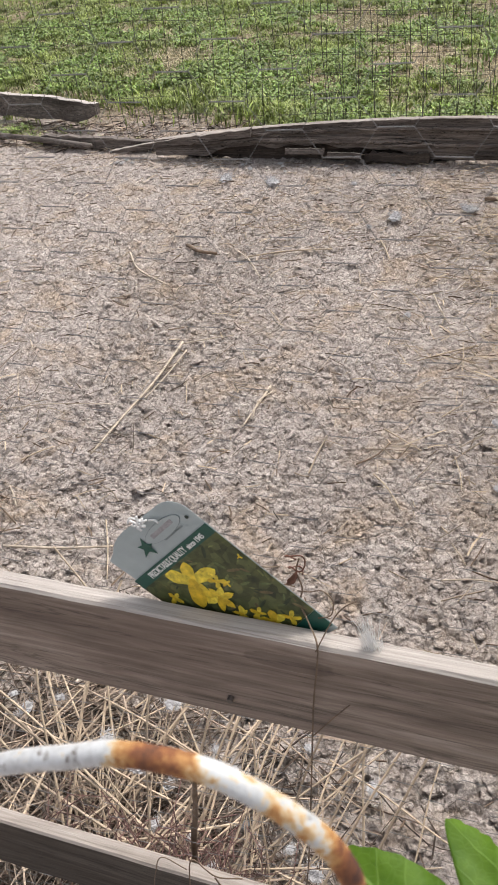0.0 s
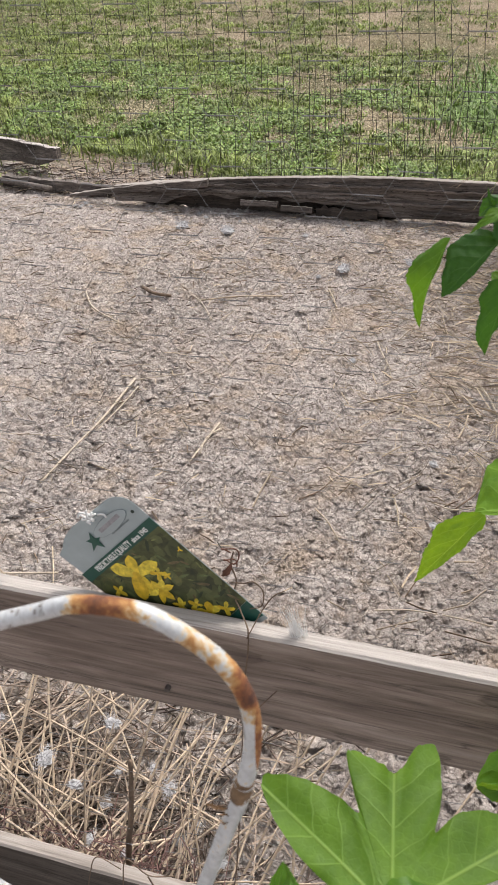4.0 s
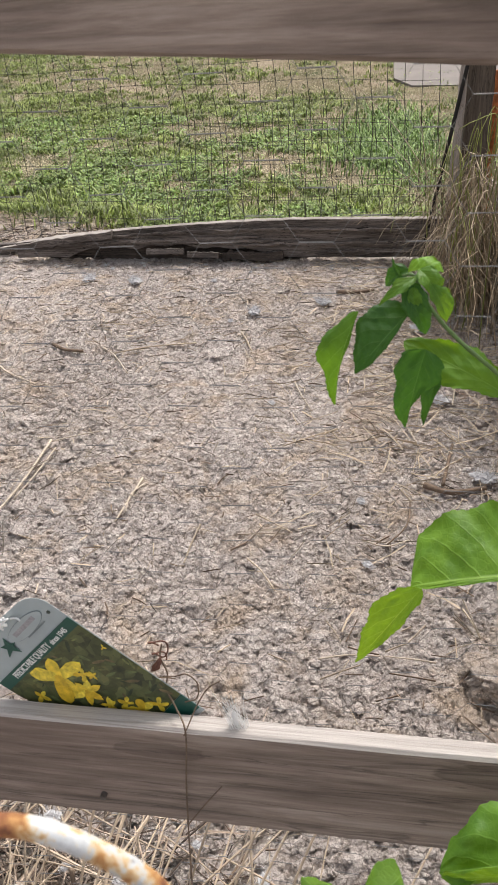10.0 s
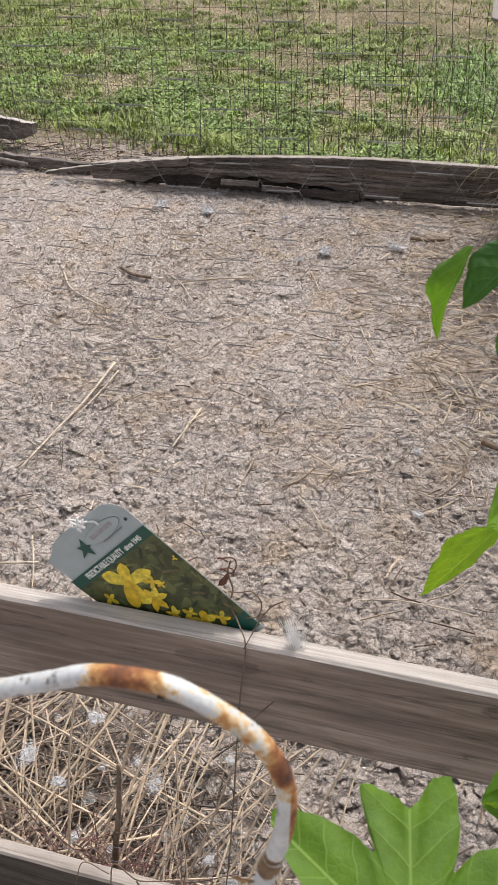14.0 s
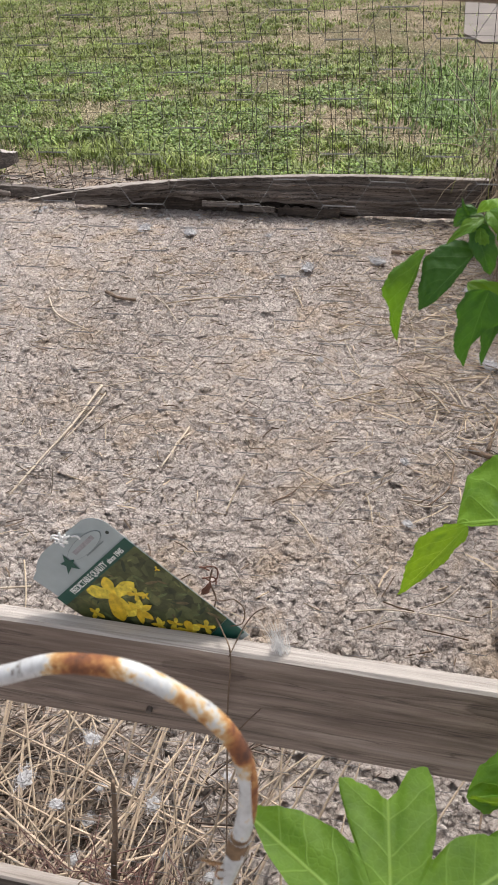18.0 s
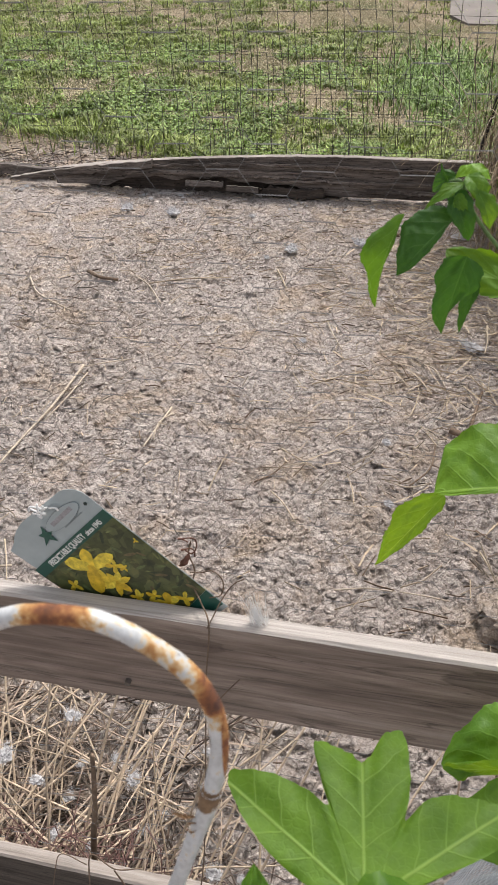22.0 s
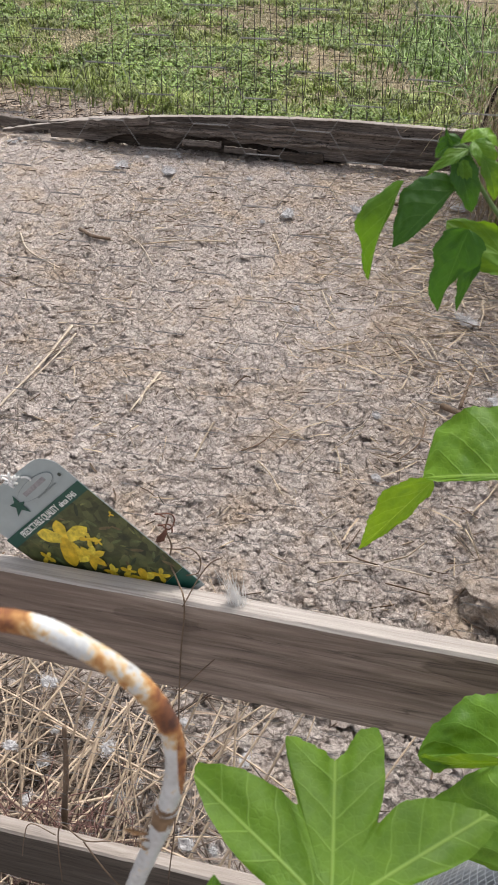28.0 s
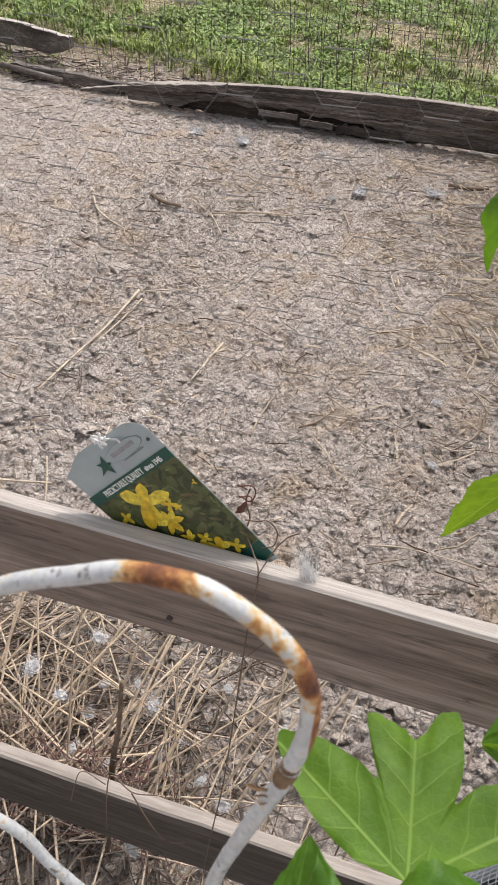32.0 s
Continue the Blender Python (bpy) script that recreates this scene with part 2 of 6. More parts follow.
# older green, darkened further for leaves shaded by others
old_shade_mat = leaf_material("mature_shaded_leaf", (0.012, 0.055, 0.006), (0.038, 0.125, 0.012), (0.1, 0.21, 0.04), (0.12, 0.3, 0.008))
front_mat = leaf_material("shrub_leaf", (0.018, 0.072, 0.003), (0.105, 0.23, 0.01), (0.22, 0.4, 0.06), (0.26, 0.5, 0.01))
palm_mat = leaf_material("lobed_leaf", (0.072, 0.178, 0.009), (0.175, 0.33, 0.022), (0.34, 0.5, 0.1), (0.42, 0.6, 0.012))
# one up-facing leaf: the sky's sheen is put into its pale colour
sheen_mat = leaf_material("pale_sheen_leaf", (0.12, 0.23, 0.085), (0.19, 0.33, 0.14), (0.3, 0.44, 0.2), (0.4, 0.58, 0.05))
# fresh yellow-green, brightened for the light behind hanging and folded leaves
young_lit_mat = leaf_material("young_backlit_leaf", (0.075, 0.2, 0.008), (0.165, 0.345, 0.016), (0.33, 0.52, 0.08), (0.5, 0.68, 0.015))
stem_mat = plain("green_stem", (0.1, 0.17, 0.045), 0.3, 60, 0.55)
grass_mat = plain("lawn_blade", (0.29, 0.36, 0.092), 0.45, 3.0, 0.6, 0.0, 0.0, island=0.75)
clover_mat = plain("weed_leaf", (0.22, 0.335, 0.07), 0.4, 8.0, 0.55, 0.0, 0.0, island=0.7)
thatch_mat = plain("dry_lawn_blade", (0.52, 0.44, 0.29), 0.25, 2.0, 0.7, 0.0, 0.0, island=0.5)


def soil_material():
    m, nd, ln, bs = material("pen_soil")
    vec = coords(nd, ln, (1, 1, 1))
    broad = noise_tex(nd, ln, vec, 1.1, 4, 0.55)
    mid = noise_tex(nd, ln, vec, 11.0, 7, 0.7, 0.5)
    fine = noise_tex(nd, ln, vec, 130.0, 6, 0.75)
    spots = noise_tex(nd, ln, vec, 26.0, 8, 0.78, 0.6)
    col = ramp(nd, ln, mid, [(0.3, (0.31, 0.26, 0.232)), (0.47, (0.55, 0.472, 0.43)), (0.62, (0.8, 0.725, 0.675))])
    col = blend(nd, ln, ramp(nd, ln, broad, [(0.42, (0, 0, 0)), (0.62, (0.5, 0.5, 0.5))]), col, (0.54, 0.43, 0.325))
    col = blend(nd, ln, 0.6, col, ramp(nd, ln, spots, [(0.36, (0.2, 0.162, 0.143)), (0.44, (0.44, 0.375, 0.342)), (0.52, (0.61, 0.532, 0.49)), (0.63, (0.86, 0.785, 0.735))]))
    col = blend(nd, ln, 0.3, col, ramp(nd, ln, fine, [(0.38, (0.12, 0.094, 0.08)), (0.5, (0.47, 0.405, 0.375)), (0.62, (0.8, 0.735, 0.69))]))
    # dark droppings and rotted chaff trodden in, in loose patches
    sparse = noise_tex(nd, ln, vec, 5.0, 3, 0.6)
    rot = noise_tex(nd, ln, vec, 120.0, 4, 0.62, 1.2)
    dots = blend(nd, ln, 1.0, ramp(nd, ln, rot, [(0.62, (0, 0, 0)), (0.7, (0.35,) * 3)]), ramp(nd, ln, sparse, [(0.4, (0, 0, 0)), (0.62, (1, 1, 1))]), "MULTIPLY")
    col = blend(nd, ln, dots, col, (0.1, 0.075, 0.058))
    warm = noise_tex(nd, ln, vec, 3.4, 5, 0.65, 0.8)
    col = blend(nd, ln, ramp(nd, ln, warm, [(0.5, (0, 0, 0)), (0.66, (0.5,) * 3)]), col, (0.56, 0.41, 0.275))
    # lawn soil and thatch beyond the pen
    pos, sep = nd.new("ShaderNodeTexCoord"), nd.new("ShaderNodeSeparateXYZ")
    ln.new(pos.outputs["Object"], sep.inputs[0])
    edge = nd.new("ShaderNodeMapRange")
    edge.inputs["From Min"].default_value, edge.inputs["From Max"].default_value = 4.85, 5.4
    ln.new(sep.outputs["Y"], edge.inputs["Value"])
    grass = ramp(nd, ln, noise_tex(nd, ln, vec, 1.6, 5, 0.6), [(0.35, (0.12, 0.12, 0.05)), (0.5, (0.24, 0.2, 0.115)), (0.64, (0.4, 0.31, 0.22))])
    col = blend(nd, ln, edge.outputs["Result"], col, grass)
    bs.inputs["Roughness"].default_value = 0.95
    bs.inputs["Specular IOR Level"].default_value = 0.15
    # a crust broken into flakes of two sizes; shade in the cracks is painted dark, more in some places than in others
    warp, shrink = nd.new("ShaderNodeVectorMath"), nd.new("ShaderNodeVectorMath")
    warp.operation, shrink.operation = "ADD", "SCALE"
    wob = nd.new("ShaderNodeTexNoise")
    wob.inputs["Scale"].default_value, wob.inputs["Detail"].default_value = 35, 4
    ln.new(vec, wob.inputs["Vector"])
    shrink.inputs["Scale"].default_value = 0.03
    ln.new(wob.outputs["Color"], shrink.inputs[0])
    ln.new(vec, warp.inputs[0])
    ln.new(shrink.outputs[0], warp.inputs[1])
    n0 = None
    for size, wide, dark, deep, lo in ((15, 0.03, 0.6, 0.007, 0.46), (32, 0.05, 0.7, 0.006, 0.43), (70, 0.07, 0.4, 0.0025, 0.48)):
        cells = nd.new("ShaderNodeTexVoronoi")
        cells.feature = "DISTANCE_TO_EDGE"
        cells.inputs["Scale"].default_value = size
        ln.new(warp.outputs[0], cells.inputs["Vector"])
        crack_shade = blend(nd, ln, 1.0, ramp(nd, ln, cells.outputs["Distance"], [(0.0, (dark,) * 3), (wide, (0, 0, 0))]), ramp(nd, ln, noise_tex(nd, ln, vec, 0.4 * size, 3), [(lo, (0, 0, 0)), (lo + 0.12, (1, 1, 1))]), "MULTIPLY")
        col = blend(nd, ln, crack_shade, col, (0.13, 0.1, 0.084))
        n0 = bump(nd, ln, ramp(nd, ln, cells.outputs["Distance"], [(0.0, (0, 0, 0)), (2 * wide, (1, 1, 1))]), 0.8, deep, bs, n0)
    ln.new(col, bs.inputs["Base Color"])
    n1 = bump(nd, ln, noise_tex(nd, ln, vec, 55, 6, 0.75), 0.95, 0.013, bs, n0)
    bump(nd, ln, fine, 0.8, 0.004, bs, n1)
    return m


soil_mat = soil_material()


def rust_rod_material():
    """White paint on a bent rod, rusted through in stretches along its arch."""
    m, nd, ln, bs = material("rusted_white_rod")
    vec = coords(nd, ln, (1, 1, 1))
    big = noise_tex(nd, ln, vec, 60, 4, 0.6, 0.4)
    fine = noise_tex(nd, ln, vec, 240, 5, 0.7)
    pos, sep = nd.new("ShaderNodeTexCoord"), nd.new("ShaderNodeSeparateXYZ")
    ln.new(pos.outputs["Object"], sep.inputs[0])

    def span(sock, lo, hi):
        r = nd.new("ShaderNodeMapRange")
        r.inputs["From Min"].default_value, r.inputs["From Max"].default_value = lo, hi
        ln.new(sock, r.inputs["Value"])
        return r.outputs["Result"]

    def calc(op, a, b):
        n = nd.new("ShaderNodeMath")
        n.operation = op
        for i, v in enumerate((a, b)):
            if isinstance(v, (int, float)):
                n.inputs[i].default_value = v
            else:
                ln.new(v, n.inputs[i])
        return n.outputs[0]
    along = calc("ADD", span(sep.outputs["X"], -0.13, 0.07), calc("MULTIPLY", calc("SUBTRACT", big, 0.5), 0.12))
    # how far each stretch of the arch is rusted
    deep = ramp(nd, ln, along, [(0.0, (0.45,) * 3), (0.24, (0.5,) * 3), (0.3, (0,) * 3), (0.555, (0,) * 3), (0.59, (0.35,) * 3), (0.63, (0.8,) * 3), (0.7, (0.6,) * 3), (0.735, (0.0,) * 3), (0.775, (0.1,) * 3), (0.81, (0.34,) * 3), (0.88, (0.26,) * 3), (0.912, (0.38,) * 3), (0.935, (0.8,) * 3)])
    arch = span(sep.outputs["Z"], 1.284, 1.296)
    edge = calc("MULTIPLY", calc("GREATER_THAN", sep.outputs["X"], 0.0588), 0.55)
    level = calc("MULTIPLY", calc("ADD", calc("MAXIMUM", calc("MULTIPLY", deep, arch), calc("MULTIPLY", edge, span(sep.outputs["Z"], 1.23, 1.25))), 0.0), 1.0)
    level = calc("ADD", level, calc("MULTIPLY", calc("SUBTRACT", calc("ADD", calc("MULTIPLY", fine, 0.6), calc("MULTIPLY", noise_tex(nd, ln, vec, 95, 4, 0.65), 0.4)), 0.5), 2.0))
    paint = ramp(nd, ln, fine, [(0.3, (0.42, 0.42, 0.42)), (0.6, (0.62, 0.63, 0.645))])
    chips = ramp(nd, ln, noise_tex(nd, ln, vec, 110, 4, 0.6), [(0.62, (0, 0, 0)), (0.67, (0.8, 0.8, 0.8))])
    paint = blend(nd, ln, chips, paint, (0.1, 0.065, 0.045))
    rust = ramp(nd, ln, level, [(0.2, (0.62, 0.5, 0.32)), (0.42, (0.45, 0.23, 0.08)), (0.65, (0.24, 0.09, 0.035)), (0.95, (0.08, 0.034, 0.024))])
    mask = ramp(nd, ln, level, [(0.14, (0, 0, 0)), (0.26, (1, 1, 1))])
    ln.new(blend(nd, ln, mask, paint, rust), bs.inputs["Base Color"])
    ln.new(ramp(nd, ln, mask, [(0, (0.4,) * 3), (1, (0.85,) * 3)]), bs.inputs["Roughness"])
    bump(nd, ln, level, 0.4, 0.0007, bs)
    return m


joint_mat = plain("caked_rust", (0.2, 0.125, 0.07), 0.6, 160, 0.9, 0.0, 0.0012)
rod_mat = rust_rod_material()


# ---- mesh helpers ----
def mesh_from(name, verts, faces, mat, smooth=False):
    me = bpy.data.meshes.new(name)
    me.from_pydata([tuple(v) for v in verts] if not hasattr(verts, "tolist") else verts.tolist(), [], faces if not hasattr(faces, "tolist") else faces.tolist())
    me.materials.append(mat)
    if smooth:
        me.polygons.foreach_set("use_smooth", [True] * len(me.polygons))
    me.update()
    return me


def thing(name, label, category, group="", kind="", data=None):
    return tagged(new(name, data), label, category, group, kind)


def part(name, me, parent, label="", at=None):
    ob = new(name, me)
    ob.parent = parent
    if at is not None:
        ob.matrix_basis = at
    return tagged(ob, label) if label else ob


def board_mesh(name, a, b, width, thick, up, mat, bow=None, steps=24, seed=0, rough=0.0012, bevel=0.003, top_mat=None):
    """A sawn board from a to b: width along up, thick across it, rounded long edges, a little uneven. bow(s) -> (low, high) trims the width along it."""
    rng = np.random.default_rng(seed)
    a, b, up = Vector(a), Vector(b), Vector(up).normalized()
    run = b - a
    side = run.normalized().cross(up).normalized()
    ring = []
    w, h = width / 2, thick / 2
    c = min(bevel, h * 0.6)
    prof = [(-w, -h + c), (-w + c, -h), (w - c, -h), (w, -h + c), (w, h - c), (w - c, h), (-w + c, h), (-w, h - c)]
    verts, faces = [], []
    for i in range(steps + 1):
        s = i / steps
        lo, hi = bow(s) if bow else (0.0, 1.0)
        wob = rng.normal(0, rough, 3)
        for u, v in prof:
            t = (u + w) / width
            uu = (lo + (hi - lo) * t) * width - w
            verts.append(a + run * s + up * (uu + wob[0] + rng.normal(0, rough * 0.4)) + side * (v + wob[1] * 0.5))
    n = len(prof)
    for i in range(steps):
        for j in range(n):
            faces.append((i * n + j, i * n + (j + 1) % n, (i + 1) * n + (j + 1) % n, (i + 1) * n + j))
    faces.append(tuple(reversed(range(n))))
    faces.append(tuple(steps * n + j for j in range(n)))
    me = mesh_from(name, verts, faces, mat)
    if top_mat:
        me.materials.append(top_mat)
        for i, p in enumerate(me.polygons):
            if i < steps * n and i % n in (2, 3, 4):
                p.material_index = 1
    return me


def spline(points, per=8):
    """A smooth curve through a few points."""
    p = [Vector(q) for q in points]
    p = [2 * p[0] - p[1]] + p + [2 * p[-1] - p[-2]]
    out = []
    for i in range(1, len(p) - 2):
        for k in range(per):
            t = k / per
            out.append(0.5 * (2 * p[i] + (p[i + 1] - p[i - 1]) * t + (2 * p[i - 1] - 5 * p[i] + 4 * p[i + 1] - p[i + 2]) * t ** 2
                              + (3 * p[i] - p[i - 1] - 3 * p[i + 1] + p[i + 2]) * t ** 3))
    return out + [p[-2]]


def tube_data(path, radius, sides=8, jitter=0.0, rng=None):
    """Vertices and faces of a tube along a path; radius is a number or a function of 0..1."""
    verts, faces = [], []
    n = len(path)
    prev = None
    for i, q in enumerate(path):
        d = (path[min(i + 1, n - 1)] - path[max(i - 1, 0)]).normalized()
        ref = prev if prev is not None else (Vector((0, 0, 1)) if abs(d.z) < 0.9 else Vector((1, 0, 0)))
        u = (ref - d * ref.dot(d)).normalized()
        prev = u
        v = d.cross(u)
        r = radius(i / max(1, n - 1)) if callable(radius) else radius
        for k in range(sides):
            ang = 2 * math.pi * k / sides
            rr = r * (1 + (rng.normal(0, jitter) if jitter else 0))
            verts.append(q + u * (math.cos(ang) * rr) + v * (math.sin(ang) * rr))
    for i in range(n - 1):
        for k in range(sides):
            faces.append((i * sides + k, i * sides + (k + 1) % sides, (i + 1) * sides + (k + 1) % sides, (i + 1) * sides + k))
    faces.append(tuple(reversed(range(sides))))
    faces.append(tuple((n - 1) * sides + k for k in range(sides)))
    return verts, faces


def tube_mesh(name, path, radius, mat, sides=8, jitter=0.0, seed=0):
    v, f = tube_data(path, radius, sides, jitter, np.random.default_rng(seed))
    return mesh_from(name, v, f, mat, True)


def segments_mesh(name, starts, ends, radii, mat, sides=4):
    """Many straight thin rods in one mesh."""
    a, b = np.asarray(starts, float), np.asarray(ends, float)
    r = np.broadcast_to(np.asarray(radii, float), (len(a),))
    d = b - a
    d /= np.linalg.norm(d, axis=1, keepdims=True) + 1e-12
    ref = np.where(np.abs(d[:, 2:3]) < 0.9, np.array([[0, 0, 1.0]]), np.array([[1.0, 0, 0]]))
    u = np.cross(d, ref)
    u /= np.linalg.norm(u, axis=1, keepdims=True)
    v = np.cross(d, u)
    ang = np.arange(sides) * 2 * math.pi / sides
    off = (u[:, None] * np.cos(ang)[None, :, None] + v[:, None] * np.sin(ang)[None, :, None]) * r[:, None, None]
    verts = np.concatenate([a[:, None] + off, b[:, None] + off], axis=1).reshape(-1, 3)
    k = np.arange(sides)
    quad = np.stack([k, (k + 1) % sides, sides + (k + 1) % sides, sides + k], axis=1)
    faces = (quad[None] + (np.arange(len(a)) * 2 * sides)[:, None, None]).reshape(-1, 4)
    return mesh_from(name, verts, faces, mat)


def grid_noise(x, y, cell, seed):
    """Smooth random field in 0..1."""
    rng = np.random.default_rng(seed)
    t = rng.random((256, 256))
    gx, gy = x / cell, y / cell
    ix, iy = np.floor(gx).astype(int), np.floor(gy).astype(int)
    fx, fy = gx - ix, gy - iy
    fx, fy = fx * fx * (3 - 2 * fx), fy * fy * (3 - 2 * fy)
    g = lambda i, j: t[i % 256, j % 256]
    return (g(ix, iy) * (1 - fx) + g(ix + 1, iy) * fx) * (1 - fy) + (g(ix, iy + 1) * (1 - fx) + g(ix + 1, iy + 1) * fx) * fy


def clods(x, y, cell, seed):
    """Raised cells with cracks between them: 0 in a crack, 1 on a clod, and a random number for each clod."""
    rng = np.random.default_rng(seed)
    jx, jy, val = rng.random((256, 256)), rng.random((256, 256)), rng.random((256, 256))
    gx, gy = x / cell, y / cell
    ix, iy = np.floor(gx).astype(int), np.floor(gy).astype(int)
    f1, f2, who = np.full(x.shape, 9.0), np.full(x.shape, 9.0), np.zeros(x.shape)
    for i in (-1, 0, 1):
        for j in (-1, 0, 1):
            cx, cy = ix + i, iy + j
            d = np.hypot(cx + jx[cx % 256, cy % 256] - gx, cy + jy[cx % 256, cy % 256] - gy)
            near = d < f1
            f2 = np.where(near, f1, np.minimum(f2, d))
            who = np.where(near, val[cx % 256, cy % 256], who)
            f1 = np.where(near, d, f1)
    return 1 - np.exp(-(f2 - f1) / 0.06), who


def ground_z(x, y):
    """Height of the ground: trodden soil with clods in the pen, a lawn that rises gently beyond it."""
    x, y = np.asarray(x, float), np.asarray(y, float)
    wx = x + 0.035 * grid_noise(x, y, 0.05, 3) + 0.012 * grid_noise(x, y, 0.015, 13)
    wy = y + 0.035 * grid_noise(x, y, 0.05, 4) + 0.012 * grid_noise(x, y, 0.015, 14)
    c1, v1 = clods(wx, wy, 0.082, 11)
    c2, v2 = clods(wx * 1.3, wy * 1.3, 0.052, 12)
    c3, v3 = clods(wx, wy, 0.016, 15)
    trod = np.clip(0.6 + 1.1 * (grid_noise(x, y, 0.6, 5) - 0.4) + 0.25 * (x + 0.6), 0.35, 1.2)
    soil = trod * (0.016 * c1 * (0.7 + 0.4 * v1) + 0.015 * c2 * (0.5 + 0.6 * v2) + 0.0055 * c3 * (0.25 + v3)) - 0.025 * trod
    soil = soil - 0.016 + 0.016 * (grid_noise(x, y, 0.5, 6) - 0.5) + 0.013 * grid_noise(x, y, 0.07, 7) + 0.013 * grid_noise(x, y, 0.024, 9) + 0.007 * grid_noise(x, y, 0.012, 19)
    soil = soil * np.clip((x + 4.3) / 0.3, 0, 1) * np.clip((0.8 - x) / 0.05, 0, 1) * np.clip((y + 0.9) / 0.3, 0, 1)
    pen = np.clip((4.7 - y) / 0.3, 0, 1)
    lawn = 0.065 * np.clip(y - 4.7, 0, 14) + 0.05 * (grid_noise(x, y, 0.9, 8) - 0.5)
    return soil * (0.25 + 0.75 * pen) - 0.008 + lawn * (1 - pen)


# ---- ground ----
gx = np.concatenate([[-400, -120, -40, -15, -9, -6], np.arange(-4.4, -3.7, 0.03), np.arange(-3.7, -1.9, 0.01), np.arange(-1.9, 0.8, 0.006), np.arange(0.82, 1.7, 0.05), [2, 2.6, 3.5, 6, 12, 40, 120, 400]])
gy = np.concatenate([[-400, -100, -20, -5, -2.5], np.arange(-1.1, -0.5, 0.03), np.arange(-0.5, 0.3, 0.015), np.arange(0.3, 2.7, 0.006), np.arange(2.7, 4.45, 0.0095), np.arange(4.46, 4.79, 0.02), np.arange(4.8, 18.5, 0.2), [20, 26, 40, 90, 200, 500]])
GX, GY = np.meshgrid(gx, gy)
GZ = ground_z(GX, GY)
nx, ny = len(gx), len(gy)
idx = np.arange(nx * ny).reshape(ny, nx)
gf = np.stack([idx[:-1, :-1], idx[:-1, 1:], idx[1:, 1:], idx[1:, :-1]], axis=-1).reshape(-1, 4)
thing("ground", "dry cracked pale soil of a pen, running into rising lawn", "ground", kind="structure",
      data=mesh_from("ground", np.stack([GX, GY, GZ], axis=-1).reshape(-1, 3), gf, soil_mat, True))

# ---- front fence ----
# a duller top, still paler than the face for the light from above
dull_top = wood("dull_rail_top", (0.2, 0.165, 0.14), (0.36, 0.31, 0.275), (0.48, 0.43, 0.39), RUN_X, stain_amount=0.4)
# lowest rail: damp wood, its colour also darkened for the shade on it
damp_shade_wood = wood("damp_shaded_rail", (0.03, 0.023, 0.018), (0.105, 0.085, 0.07), (0.2, 0.165, 0.14), RUN_X, stain=(0.04, 0.028, 0.02), stain_amount=0.6, cracks=0.5)
front = thing("board_fence", "weathered grey board fence with three horizontal rails", "fence")
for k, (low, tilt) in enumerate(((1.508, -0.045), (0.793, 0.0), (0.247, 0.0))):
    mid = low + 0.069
    part("rail", board_mesh("rail", (-1.6, 0.011, mid - 1.6 * tilt), (1.5, 0.011, mid + 1.5 * tilt), 0.138, 0.022, (0, 0, 1), rail_wood if k < 2 else damp_shade_wood, steps=60, seed=k, rough=0.0006, top_mat=pale_top if k < 2 else dull_top), front)
for px in (-1.42, 1.32):
    part("post", board_mesh("post", (px, 0.067, -0.02), (px, 0.067, 1.75), 0.09, 0.09, (1, 0, 0), post_wood, steps=10, seed=7, rough=0.001), front)
nail_v, nail_f = tube_data([Vector((0, -0.006, 0)), Vector((0, 0.004, 0))], 0.0035, 8)
nail_me = mesh_from("nail", nail_v, nail_f, nail_mat)
for x, z in ((0.016, 1.556), (-0.19, 1.566), (-0.145, 0.826)):
    part("nail", nail_me, front, at=pose(x, 0.0, z, 4, 0, 0))


def netting():
    """Hexagonal netting whose twisted sides lie level, behind the rails."""
    rng = np.random.default_rng(21)
    step, twist, row = 0.072, 0.0235, 0.018
    a, b, r = [], [], []

    def place(x, z):
        y = 0.03 + 0.006 * math.sin(3.1 * x + 1.3 * z) + 0.004 * math.sin(9 * x + 5 * z) + 0.002 * math.sin(31 * x - 17 * z)
        return (x + 0.004 * math.sin(7 * z + 2 * x) + 0.0015 * math.sin(43 * z + 20 * x), y, z + 0.004 * math.sin(5 * x))
    for j in range(-1, 92):
        z = 0.02 + j * row
        for i in range(-20, 18):
            x = i * step + (step / 2 if j % 2 else 0)
            jx, jz = 0.0, 0.0
            l, rr = place(x - twist / 2, z), place(x + twist / 2, z)
            a.append(l); b.append(rr); r.append(0.00042)
            up_l, up_r = place(x - step / 2 + twist / 2, z + row), place(x + step / 2 - twist / 2, z + row)
            a.append(l); b.append(up_l); r.append(0.00017)
            a.append(rr); b.append(up_r); r.append(0.00017)
    return segments_mesh("netting", a, b, r, wire_mat, 4)


thing("chicken_wire", "thin galvanised hexagonal chicken wire stretched behind the rails", "wire netting", data=netting())

# ---- rear edge of the pen ----
rear = thing("edging_board", "rotten grey edging board, tapered and split at one end", "board")


def rear_profile(s):
    """Low and high edge of the board: tapered at one end, its foot rotted away in the middle."""
    top = 0.4 + 0.6 * (1 - (1 - min(1, s / 0.72)) ** 1.9) + 0.006 * math.sin(11 * s)
    rot = math.sin(math.pi * (s - 0.13) / 0.46) ** 0.35 if 0.13 < s < 0.59 else 0.0
    return 0.02 * math.sin(23 * s) ** 2 + rot * (0.3 + 0.035 * math.sin(37 * s) + 0.03 * math.sin(83 * s)), top


